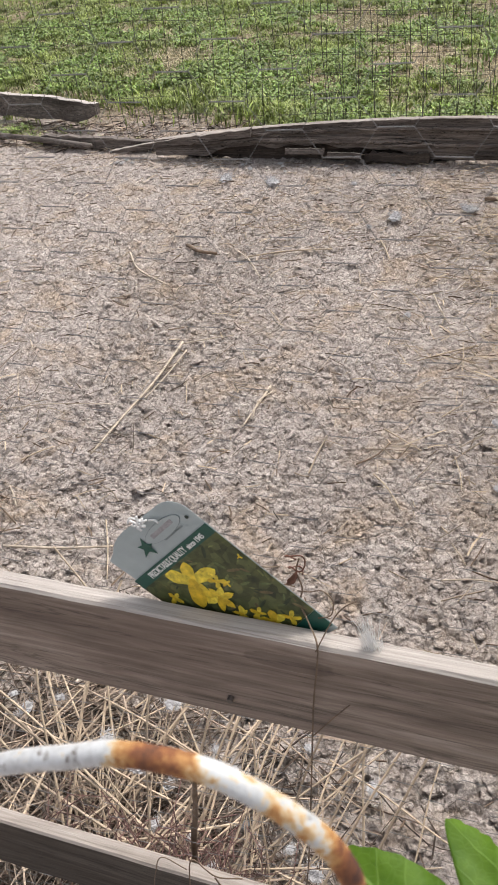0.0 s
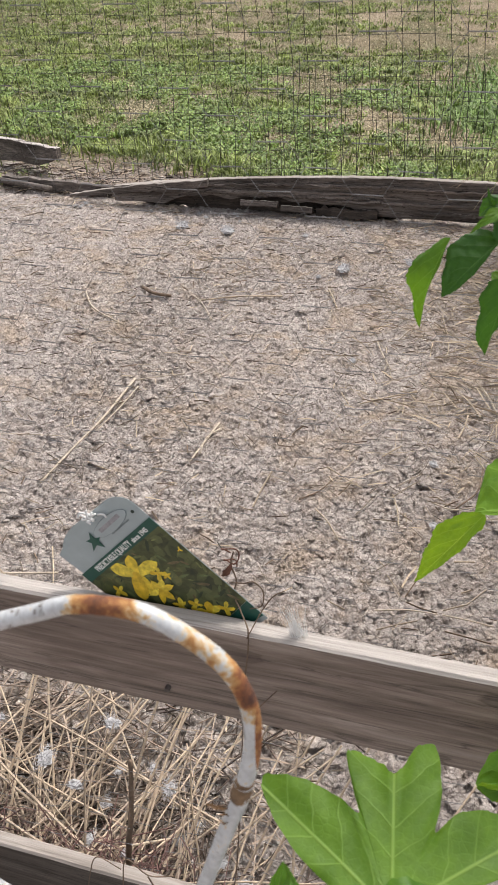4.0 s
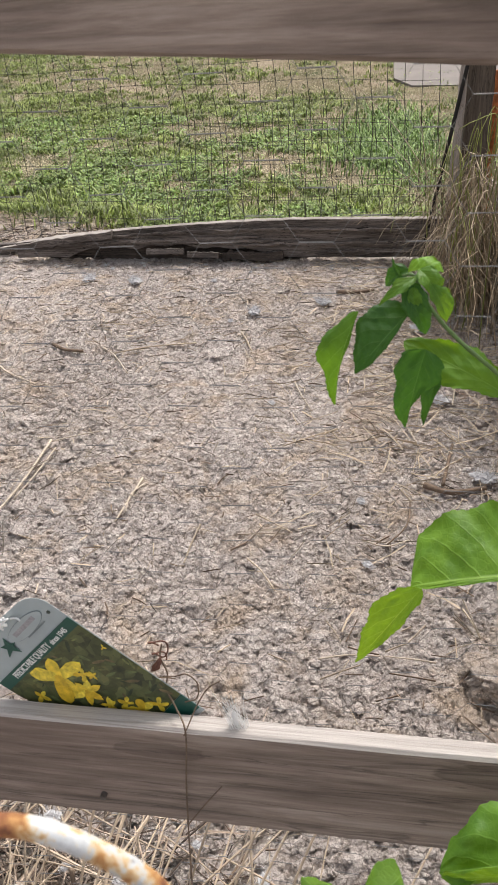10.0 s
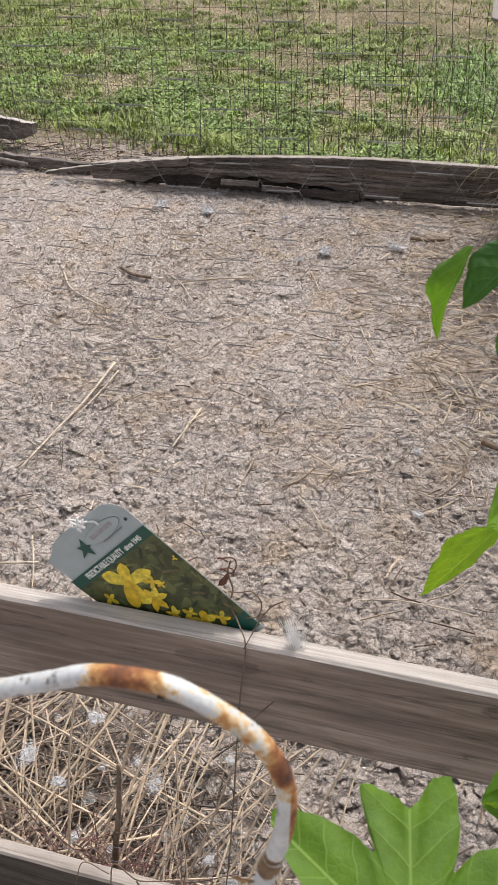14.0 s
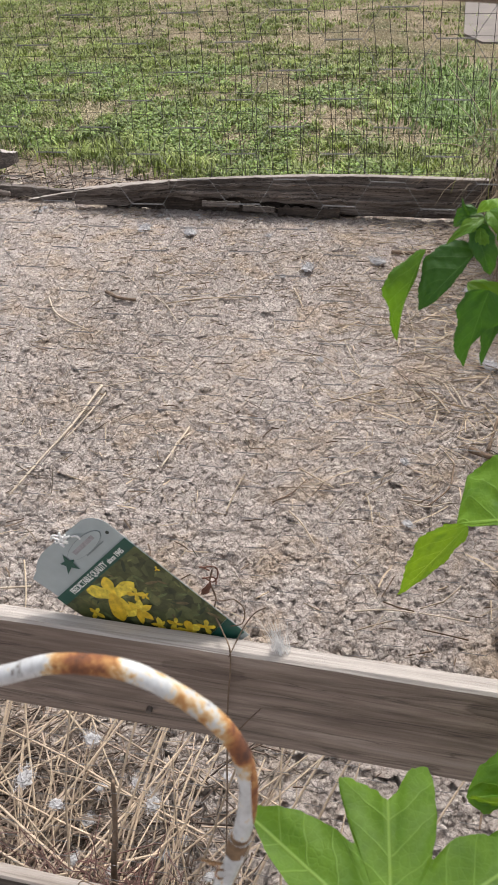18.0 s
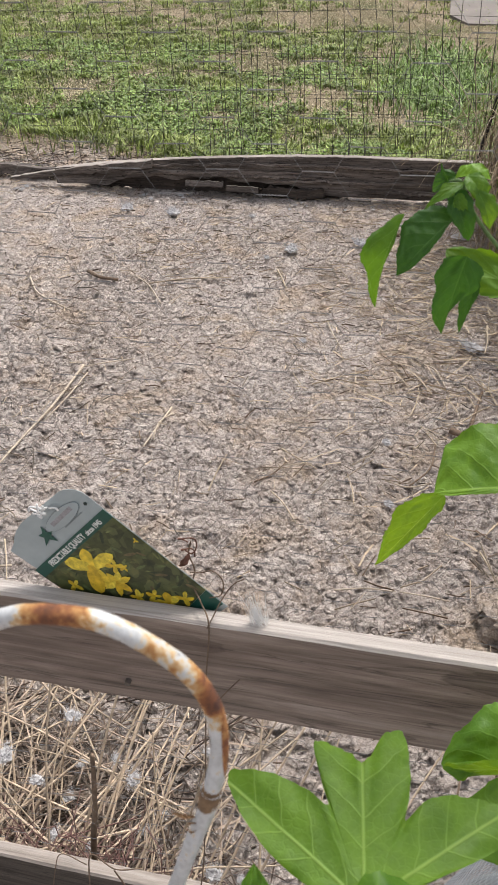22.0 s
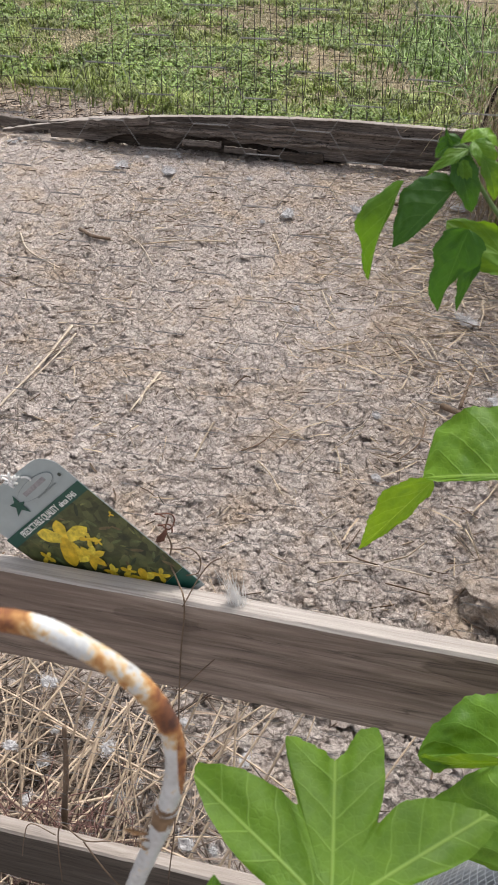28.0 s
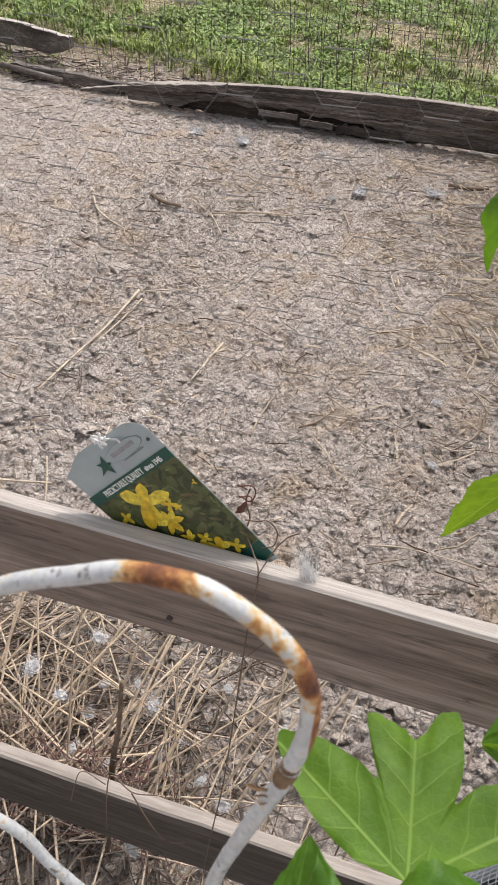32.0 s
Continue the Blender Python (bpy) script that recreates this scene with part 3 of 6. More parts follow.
# near-black wood for rotten pieces and for shade painted into gaps
rot_shade_wood = wood("rot_shade_wood", (0.012, 0.009, 0.007), (0.05, 0.036, 0.028), (0.15, 0.115, 0.09), RUN_X, stain=(0.014, 0.009, 0.007), stain_amount=0.9, cracks=1.0)
part("board", board_mesh("board", (-2.14, 4.275, 0.13), (0.56, 4.336, 0.13), 0.232, 0.05, (0, 0, 1), rear_wood, bow=rear_profile, steps=130, seed=5, rough=0.0009, top_mat=dull_top), rear)
# this strip paints in the shade under the hollow foot
part("backing", board_mesh("backing", (-1.95, 4.318, 0.045), (-0.35, 4.355, 0.045), 0.11, 0.03, (0, 0, 1), rot_shade_wood, steps=60, seed=55, rough=0.005), rear, "dark strip for the shade in the hollow under the board")
part("splinter", board_mesh("splinter", (-2.46, 4.27, 0.04), (-1.5, 4.24, 0.17), 0.045, 0.04, (0, 0, 1), rear_wood, steps=30, seed=8, rough=0.002, bow=lambda s: (0.0, 0.35 + 0.65 * min(1, 2 * s)), top_mat=dull_top), rear, "thin tapered strip split from the board")
part("splinter", board_mesh("splinter", (-1.29, 4.235, 0.062), (-1.055, 4.232, 0.066), 0.034, 0.03, (0, 0.5, 1), rear_wood, steps=14, seed=9, rough=0.0015, top_mat=pale_split), rear, "short pale splintered chunk")
part("splinter", board_mesh("splinter", (-1.035, 4.24, 0.046), (-0.84, 4.238, 0.044), 0.036, 0.04, (0, 0.3, 1), rear_wood, steps=12, seed=10, rough=0.002, top_mat=pale_split), rear)
part("splinter", board_mesh("splinter", (-0.82, 4.255, 0.03), (-0.45, 4.258, 0.035), 0.05, 0.03, (0, 0.2, 1), rot_shade_wood, steps=16, seed=29, rough=0.005), rear)
for k, (x0, x1, z0, z1, w) in enumerate(((-1.95, -0.6, 0.098, 0.148, 0.024), (-1.6, -0.35, 0.152, 0.2, 0.017), (-0.75, 0.45, 0.1, 0.11, 0.02), (-0.9, 0.5, 0.19, 0.185, 0.014), (-1.15, -0.5, 0.115, 0.125, 0.022), (-0.2, 0.5, 0.055, 0.06, 0.022))):
    # long slivers standing off the weathered face, with open splits under them
    part("sliver", board_mesh("sliver", (x0, 4.24 + 0.0226 * (x0 + 2.14) - 0.001 * k, z0), (x1, 4.243 + 0.0226 * (x1 + 2.14) - 0.001 * k, z1), w, 0.02, (0, 0.25, 1), rear_wood, steps=50, seed=50 + k, rough=0.003, bow=lambda s: (0.0, 0.25 + 0.75 * math.sin(math.pi * min(1, max(0.04, s))) ** 0.5)), rear)
thing("edging_board", "short weathered grey board with a rotted end lying on its edge", "board",
                   data=board_mesh("edging_board", (-4.9, 5.25, 0.12), (-2.82, 4.85, 0.118), 0.16, 0.05, (0, 0, 1), rear_wood, steps=70, seed=6, rough=0.003, top_mat=pale_top,
                                   bow=lambda s: (0.06 * math.sin(17 * s) ** 2 + max(0, s - 0.92) * 4, 1 - max(0, s - 0.8) * 0.9)))
rng = np.random.default_rng(31)
log_path = spline([(-4.3, 4.58, 0.05), (-3.8, 4.53, 0.05), (-3.22, 4.46, 0.045), (-2.64, 4.34, 0.035)])
thing("wooden_pole", "thin grey weathered pole lying on the soil", "pole", data=tube_mesh("wooden_pole", log_path, 0.019, rear_wood, 10, 0.05, 3))
thing("rotten_board", "low rotten board half sunk in the soil", "board",
      data=board_mesh("rotten_board", (-3.05, 4.46, 0.035), (-2.2, 4.38, 0.03), 0.07, 0.05, (0, 0, 1), rear_wood, steps=20, seed=12, rough=0.005))

post = thing("fence_post", "thick dark brown weathered square timber post", "post",
             data=board_mesh("fence_post", (0.632, 4.43, -0.05), (0.612, 4.43, 2.2), 0.148, 0.14, (1, 0, 0), post_wood, steps=30, seed=14, rough=0.0015, bevel=0.008))
thing("metal_stake", "thin black iron stake leaning against a post", "stake",
      data=board_mesh("metal_stake", (0.365, 4.31, 0.0), (0.66, 4.33, 1.75), 0.02, 0.012, (1, 0, 0), iron_mat, steps=6, rough=0.0006))
thing("leaning_board", "narrow pale grey slat leaning beside the post", "board",
      data=board_mesh("leaning_board", (0.5, 4.325, 0.0), (0.55, 4.335, 1.7), 0.045, 0.018, (1, 0, 0), picket_wood, steps=12, seed=15))
thing("rusty_pipe", "orange rusted metal pipe standing behind a post", "pipe",
      data=tube_mesh("rusty_pipe", [Vector((0.735, 4.53, -0.02)), Vector((0.735, 4.53, 0.5)), Vector((0.733, 4.53, 1.0))], 0.024, orange_mat, 14, 0.03, 2))

# ---- wire fence behind the pen ----


def rear_fence(label, x0, x1, z0, z1, dx, dz, y, seed, lean=0.0):
    """Welded wire in squares: every wire is a part."""
    fence = thing("wire_fence", label, "wire fence")

    def at(x, z):
        return (x + lean * (z - 0.5) + 0.018 * math.sin(2.3 * z + 1.7 * x + seed) + 0.006 * math.sin(11 * z + 7 * x), y + 0.03 * math.sin(1.3 * x + 2 * z), z + 0.02 * math.sin(1.1 * x + seed) + 0.008 * math.sin(6 * x + 3 * z))
    xs, zs = np.arange(x0, x1, dx), np.arange(z0, z1 + 1e-6, dz)
    for x in xs:
        p = [at(x, z0 + (z1 - z0) * k / 12) for k in range(13)]
        part("upright_wire", tube_mesh("upright_wire", [Vector(q) for q in p], 0.0016, rear_wire_mat, 4), fence)
    for z in zs:
        p = [at(x, z) for x in xs]
        part("level_wire", tube_mesh("level_wire", [Vector(q) for q in p], 0.001, rear_wire_mat, 4), fence)


rear_fence("dark rusted welded wire fence with square openings", -4.6, 0.52, 0.02, 1.45, 0.092, 0.105, 4.4, 2, -0.075)
rear_fence("second lower layer of dark wire mesh, buckled, against the first", -1.15, 0.5, 0.03, 0.86, 0.092, 0.105, 4.44, 5, -0.02)

# ---- side fence ----
side = thing("picket_fence", "weathered grey close-boarded fence leaning outward", "fence")
part("bottom_board", board_mesh("bottom_board", (0.737, 0.3, 0.17), (0.737, 4.3, 0.175), 0.36, 0.03, (0, 0, 1), side_wood, steps=60, seed=16, rough=0.0015), side)
part("beam", board_mesh("beam", (0.749, 0.3, 0.388), (0.747, 4.5, 0.392), 0.05, 0.062, (1, 0, 0), side_wood, steps=60, seed=17, rough=0.0015), side)
# near edges are dark to draw the shade between the pickets
picket_me = [board_mesh("picket", (0, 0, 0), (0, 0, 1.75), 0.25 + w, 0.011, (0, -1, 0), picket_wood, steps=16, seed=18 + k, rough=0.0015, top_mat=rot_shade_wood) for k, w in enumerate((0.0, 0.008, -0.01))]
# added dark boards behind the gaps, standing in for shade
gap_shade_me = board_mesh("gap_shade_board", (0, 0, 0), (0, 0, 1.7), 0.1, 0.012, (0, 1, 0), rot_shade_wood, steps=8, seed=19)
rng = np.random.default_rng(5)
for k in range(15):
    y = 0.5 + 0.28 * k + rng.normal(0, 0.012)
    part("picket", picket_me[k % 3], side, at=pose(0.787 + rng.normal(0, 0.003), y, 0.05, rng.normal(0, 0.4), 4.5 + rng.normal(0, 0.3), rng.normal(0, 0.7)))
    part("gap_shade_board", gap_shade_me, side, at=pose(0.845, y + 0.14, 0.05, 0, 4.5, 0))

# ---- concrete and far side ----
thing("concrete_path", "plain grey concrete slab at the top of the lawn", "path", kind="structure",
      data=mesh_from("concrete_path", [(0.22, 9.95, 0.352), (0.42, 9.5, 0.322), (2.4, 9.4, 0.315), (4.5, 9.4, 0.315), (4.5, 16, 0.745), (0.22, 16, 0.745), (0.22, 9.95, 0.1), (0.42, 9.5, 0.1), (2.4, 9.4, 0.1), (4.5, 9.4, 0.1), (4.5, 16, 0.3), (0.22, 16, 0.3)],
                     [(0, 1, 2, 3, 4, 5)] + [(i, i + 6, (i + 1) % 6 + 6, (i + 1) % 6) for i in range(6)], concrete_mat))


# ---- grass ----
def blades(name, x, y, height, width, mat, lean, seed):
    """Many grass blades, each bent once, as one mesh."""
    rng = np.random.default_rng(seed)
    n = len(x)
    z = ground_z(x, y)
    ang = rng.random(n) * 2 * math.pi
    dx, dy = np.cos(ang), np.sin(ang)
    h = height * (0.5 + rng.random(n))
    l = lean * h * rng.random(n)
    base = np.stack([x, y, z - 0.004], 1)
    sidev = np.stack([-dy, dx, np.zeros(n)], 1) * (width * (0.6 + 0.8 * rng.random(n)))[:, None]
    m = base + np.stack([dx * l * 0.35, dy * l * 0.35, h * 0.6], 1)
    t = base + np.stack([dx * l, dy * l, h * (1 - 0.25 * rng.random(n))], 1)
    v = np.stack([base - sidev, base + sidev, m + sidev * 0.7, m - sidev * 0.7, t], 1).reshape(-1, 3)
    i = np.arange(n)[:, None] * 5
    quads = (i + np.array([[0, 1, 2, 3]])).tolist()
    tris = (i + np.array([[3, 2, 4]])).tolist()
    return mesh_from(name, v, quads + tris, mat)


def leaflets(name, x, y, size, lift, mat, seed):
    """Small round weed leaves, each a bent six-sided blade, as one mesh."""
    rng = np.random.default_rng(seed)
    n = len(x)
    c = np.stack([x, y, ground_z(x, y) + lift * (0.3 + rng.random(n))], 1)
    s = size * (0.6 + 0.8 * rng.random(n))
    turn = rng.random(n) * 2 * math.pi
    tip = rng.normal(0, 0.45, (n, 2))
    v = []
    for k in range(6):
        a = turn + math.pi * k / 3
        r = s * (1.25 if k in (0, 3) else 0.85)
        dx, dy = np.cos(a) * r, np.sin(a) * r
        v.append(c + np.stack([dx, dy, dx * tip[:, 0] + dy * tip[:, 1] + (0.25 * s if k in (0, 3) else 0)], 1))
    v = np.stack(v, 1).reshape(-1, 3)
    i = np.arange(n)[:, None] * 6
    return mesh_from(name, v, np.concatenate([i + np.array([[0, 1, 2, 3]]), i + np.array([[0, 3, 4, 5]])]), mat)


def bare_spots(x, y):
    """How bare the lawn is: worn tan spots near the wire, and a broad worn stretch further off."""
    out = np.zeros_like(x)
    for px, py, rx, ry in ((-0.9, 6.55, 0.42, 0.4), (0.35, 5.35, 0.3, 0.35), (-0.15, 6.2, 0.3, 0.35), (-1.6, 7.6, 0.5, 0.5), (0.6, 7.2, 0.4, 0.9), (-2.9, 6.6, 0.3, 0.4), (0.1, 4.95, 0.35, 0.14), (-0.3, 7.9, 0.5, 0.5)):
        out = np.maximum(out, np.exp(-((x - px) / rx) ** 2 - ((y - py) / ry) ** 2))
    return 0.42 * out + np.clip((y - 8.2 + 0.25 * (x + 2)) / 1.6, 0, 1) * np.clip((x + 5.5) / 1.5, 0, 1) * 0.27


rng = np.random.default_rng(41)
N = 420000
yy = 4.5 + 10.5 * rng.random(N) ** 1.9
xx = -5.0 + 6.4 * rng.random(N) - (yy - 4.6) * 0.62 * rng.random(N)
clump = grid_noise(xx, yy, 0.09, 53)
patch = 0.4 * grid_noise(xx, yy, 0.75, 51) + 0.3 * grid_noise(xx, yy, 0.25, 52) + 0.3 * clump
near_edge = np.clip((4.7 + 0.47 * np.clip(-1.2 - xx, 0, 2.2) + 0.12 * (grid_noise(xx, yy, 0.2, 57) - 0.5) - yy) / 0.2, 0, 1) * 0.5
bare = bare_spots(xx, yy) + near_edge
keep = patch + rng.normal(0, 0.07, N) > 0.32 + bare
thing("lawn", "mown green lawn grass with dry patches", "grass", kind="stuff",
      data=blades("lawn", xx[keep], yy[keep], 0.016 + 0.045 * clump[keep] ** 2, 0.0048, grass_mat, 2.2, 61))
dry = (patch < 0.44 + bare) & (rng.random(N) < 0.7) & (near_edge < 0.3)
thing("dry_lawn", "straw-coloured dead grass between green tufts", "grass", kind="stuff",
      data=blades("dry_lawn", xx[dry], yy[dry], 0.014, 0.004, thatch_mat, 3.6, 62))
low = keep & (yy < 8.2) & (rng.random(N) < 0.5) & (grid_noise(xx, yy, 0.4, 58) > 0.42)
thing("clover_patches", "bright green low weeds among the grass", "weeds", kind="stuff", data=leaflets("clover_patches", xx[low] + rng.normal(0, 0.01, low.sum()), yy[low], 0.0085, 0.034, clover_mat, 64))
TUFTS = ((-0.2, 5.4, 0.22, 0.18, 350), (0.2, 5.2, 0.18, 0.18, 350), (-1.65, 5.1, 0.22, 0.1, 500), (-2.4, 5.4, 0.3, 0.2, 450), (0.3, 4.95, 0.1, 0.15, 400), (-3.3, 5.6, 0.3, 0.25, 400), (-1.0, 5.3, 0.3, 0.2, 350))
tx = np.concatenate([px + rng.normal(0, sx, n) for px, py, sx, sy, n in TUFTS])
ty = np.concatenate([py + rng.normal(0, sy, n) for px, py, sx, sy, n in TUFTS])
thing("grass_tuft", "taller tufts of uncut green grass along the wire", "grass", kind="stuff", data=blades("grass_tuft", tx, np.maximum(ty, 4.72), 0.075, 0.0055, grass_mat, 1.6, 63))
n = 3600
tx, ty = 0.2 + rng.normal(0, 0.24, n), 7.2 + rng.normal(0, 0.6, n)
thing("long_grass", "long rank green grass left uncut beside the path", "grass", kind="stuff", data=blades("long_grass", tx, np.clip(ty, 5.6, 9.2), 0.075, 0.006, plain("rank_grass", (0.24, 0.37, 0.095), 0.35, 4.0, 0.6, 0.0, 0.0, island=0.7), 2.0, 65))


# ---- crumbs of soil ----
def crumbs(name, x, y, size, seed, fine=2):
    """Flat broken flakes and crumbs of soil, as one mesh."""
    rng = np.random.default_rng(seed)
    shapes, tris = [], None
    for k in range(12):
        bm = bmesh.new()
        bmesh.ops.create_icosphere(bm, subdivisions=fine, radius=1)
        for v in bm.verts:
            q = 1 + 0.45 * noise.fractal(v.co * 1.3 + Vector((7 * k, 0, 0)), 0.9, 2.0, 4)
            v.co = Vector((v.co.x * q, v.co.y * q, min(v.co.z * q, 0.55 + 0.2 * q)))
        shapes.append(np.array([v.co[:] for v in bm.verts]))
        tris = np.array([[v.index for v in f.verts] for f in bm.faces])
        bm.free()
    n = len(x)
    z = ground_z(x, y)
    pick = rng.integers(0, 12, n)
    a = rng.random(n) * 2 * math.pi
    s = size * np.exp(rng.normal(0, 0.5, n))
    base = np.stack(shapes)[pick]
    ca, sa = np.cos(a)[:, None], np.sin(a)[:, None]
    sx = s[:, None] * (0.8 + 0.5 * rng.random(n))[:, None]
    bx, by, bz = base[..., 0] * sx, base[..., 1] * s[:, None], base[..., 2] * (s * (0.22 + 0.3 * rng.random(n)))[:, None]
    tx, ty = rng.normal(0, 0.13, n)[:, None], rng.normal(0, 0.13, n)[:, None]
    v = np.stack([bx * ca - by * sa + x[:, None], bx * sa + by * ca + y[:, None], bz + bx * tx + by * ty + z[:, None] - 0.02 * s[:, None]], -1).reshape(-1, 3)
    f = (tris[None] + (np.arange(n) * shapes[0].shape[0])[:, None, None]).reshape(-1, 3)
    return mesh_from(name, v, f, soil_mat)


rng = np.random.default_rng(66)
n = 15000
cx, cy = -3.3 + 4.0 * rng.random(n), 0.25 + 4.0 * rng.random(n) ** 1.25
k = rng.random(n) < np.clip(0.35 + 1.2 * (grid_noise(cx, cy, 0.5, 5) - 0.35) + 0.3 * (cx + 0.8), 0.25, 1)
thing("soil_crumbs", "crumbled flakes of dry pale soil", "soil", kind="stuff", data=crumbs("soil_crumbs", cx[k], cy[k], 0.0072, 67))
n = 24000
cx, cy = -2.6 + 3.3 * rng.random(n), 0.25 + 3.6 * rng.random(n) ** 1.3
thing("soil_grit", "fine loose crumbs of dry soil", "soil", kind="stuff", data=crumbs("soil_grit", cx, cy, 0.0042, 68, 1))

n = 3000
cx, cy = -3.6 + 3.3 * rng.random(n), 4.36 + 1.0 * rng.random(n) ** 1.4
thing("edge_crumbs", "loose crumbs of soil along the wire", "soil", kind="stuff", data=crumbs("edge_crumbs", cx, cy, 0.011, 69, 1))

# ---- straw, twigs and feathers on the soil ----
def straws(name, pos, length, radius, tilt, mat, seed, bend=0.06):
    """Dry stalks, each with a slight bend, as one mesh. pos: centres; tilt: spread of slope in radians."""
    rng = np.random.default_rng(seed)
    n = len(pos)
    ang = rng.random(n) * math.pi * 2
    el = rng.normal(0, tilt, n) if np.isscalar(tilt) else tilt
    L = length * np.exp(rng.normal(0, 0.45, n)) * 0.5
    d = np.stack([np.cos(ang) * np.cos(el), np.sin(ang) * np.cos(el), np.sin(el)], 1)
    k = rng.normal(0, bend, (n, 3)) * L[:, None]
    p0, p1, p2 = pos - d * L[:, None], pos + k, pos + d * L[:, None]
    u = np.cross(d, [0, 0, 1.0])
    u /= np.linalg.norm(u, axis=1, keepdims=True) + 1e-9
    w = np.cross(u, d)
    r = radius * (0.5 + rng.random(n))
    offs = np.stack([u, -0.5 * u + 0.87 * w, -0.5 * u - 0.87 * w], 1) * r[:, None, None]
    v = np.concatenate([p0[:, None] + offs, p1[:, None] + offs, p2[:, None] + offs], 1).reshape(-1, 3)
    q = []
    for a in (0, 3):
        for j in range(3):
            q.append([a + j, a + (j + 1) % 3, a + 3 + (j + 1) % 3, a + 3 + j])
    f = (np.arange(n)[:, None, None] * 9 + np.array(q)[None]).reshape(-1, 4)
    return mesh_from(name, v, f, mat)


def on_ground(x, y, lift):
    return np.stack([x, y, ground_z(x, y) + lift], 1)


rng = np.random.default_rng(71)
n = 13000
sx, sy = -3.6 + 4.28 * rng.random(n), 0.1 + 4.15 * rng.random(n) ** 0.8
dense = 0.1 + 0.6 * np.clip((sx + 0.6), 0, 1) * np.clip((sy - 1.2), 0, 1) + 0.1 * np.clip(sy - 2.2, 0, 1) + 0.22 * (grid_noise(sx, sy, 0.35, 72) > 0.62)
k = rng.random(n) < dense
scatter_mat = plain("trodden_straw", (0.47, 0.385, 0.29), 0.3, 40, 0.75, island=0.85)
thing("scattered_straw", "scattered short straw on trodden soil", "straw", kind="stuff",
      data=straws("scattered_straw", on_ground(sx[k], sy[k], 0.016), 0.05, 0.0015, 0.06, scatter_mat, 73))
n = 800
sx, sy = -3.4 + 3.95 * rng.random(n), 0.15 + 4.1 * rng.random(n)
thing("dark_chaff", "dark brown broken stems scattered on soil", "straw", kind="stuff",
      data=straws("dark_chaff", on_ground(sx, sy, 0.015), 0.045, 0.0019, 0.06, twig_mat, 79))
n = 620
sx, sy = np.minimum(0.3 + rng.normal(0, 0.28, n), 0.69), np.clip(2.9 + rng.normal(0, 0.75, n), 1.1, 4.2)
thing("loose_straw", "loose broken straw gathered toward the side boards", "straw", kind="stuff",
      data=straws("loose_straw", on_ground(sx, sy, 0.022), 0.11, 0.0021, 0.06, straw_mat, 74))
n = 520
sx, sy = np.minimum(-0.62 + rng.normal(0, 0.27, n), -0.1 - 0.05 * rng.random(n)), 0.06 + np.abs(rng.normal(0, 0.3, n))
pile = 0.13 * np.exp(-((sx + 0.5) / 0.4) ** 2) * np.exp(-(sy / 0.45) ** 2)
thing("straw_pile", "tangled heap of pale straw against the netting", "straw", kind="stuff",
      data=straws("straw_pile", on_ground(sx, np.maximum(sy, 0.07), 0.01 + pile * rng.random(n)), 0.17, 0.0015, 0.2, hay_mat, 75))
stalk_v, stalk_f = tube_data(spline([(0, 0, 0), (0.003, 0.002, 0.17), (-0.004, 0, 0.34), (0.004, 0.004, 0.5)], 3), lambda s: 0.0031 * (1 - 0.3 * s), 6)
stalk_me = mesh_from("straw_stalk", stalk_v, stalk_f, plain("straw_stalk", (0.53, 0.42, 0.31), 0.3, 40, 0.65, per_object=0.25))
for k in range(95):
    s_ = 0.5 + 0.55 * rng.random()
    if k < 55:
        # they fan out from the foot of the netting
        x, y = rng.normal(-0.36, 0.17), 0.05 + 0.16 * rng.random()
        ob = thing("straw_stalk", "long pale straw stalk leaning up against the netting", "straw", group="straw stalks", data=stalk_me)
        ob.matrix_basis = pose(x, y, 0.01, rng.normal(-52, 18), 80 * (x + 0.36) + rng.normal(0, 34), 0) @ Matrix.Scale(s_, 4)
    else:
        x, y = -0.42 + rng.normal(0, 0.22), 0.08 + 0.4 * rng.random()
        ob = thing("straw_stalk", "long pale straw stalk lying on the heap", "straw", group="straw stalks", data=stalk_me)
        ob.matrix_basis = pose(x, y, 0.05 + 0.06 * rng.random(), 82 + rng.normal(0, 6), 0, rng.random() * 360) @ Matrix.Scale(s_, 4)
wine_mat = plain("reddish_dead_stem", (0.16, 0.085, 0.075), 0.4, 60, 0.8, island=0.5)
n = 260
sx, sy = np.concatenate([rng.normal(px, 0.06, n // 5) for px in (-0.52, -0.42, -0.3, -0.24, -0.36)]), 0.06 + 0.1 * rng.random(n)
thing("dead_stems", "thin dull-red dead stems tangled through the straw", "straw", kind="stuff",
      data=straws("dead_stems", on_ground(sx, sy, 0.03 + 0.2 * rng.random(n)), 0.09, 0.0009, 0.5, wine_mat, 84, 0.25))
# dark under-layer: its colour gives the shade between the heap's straws
n = 1300
sx, sy = -0.62 + rng.normal(0, 0.28, n), 0.05 + np.abs(rng.normal(0, 0.25, n))
litter_mat = plain("dark_litter", (0.12, 0.085, 0.066), 0.4, 50, 0.85, island=0.6)
thing("dark_litter", "dark broken litter beneath the straw heap, standing for its shaded gaps", "straw", kind="stuff",
      data=straws("dark_litter", on_ground(sx, sy, 0.012), 0.11, 0.0016, 0.15, litter_mat, 78))
n = 900
sx, sy = -0.5 + 0.5 * rng.normal(0, 0.6, n), -0.05 - 0.35 * rng.random(n)
thing("straw_litter", "dark damp straw litter outside the fence", "straw", kind="stuff",
      data=straws("straw_litter", on_ground(sx, sy, 0.012), 0.2, 0.002, 0.12, litter_mat, 77))

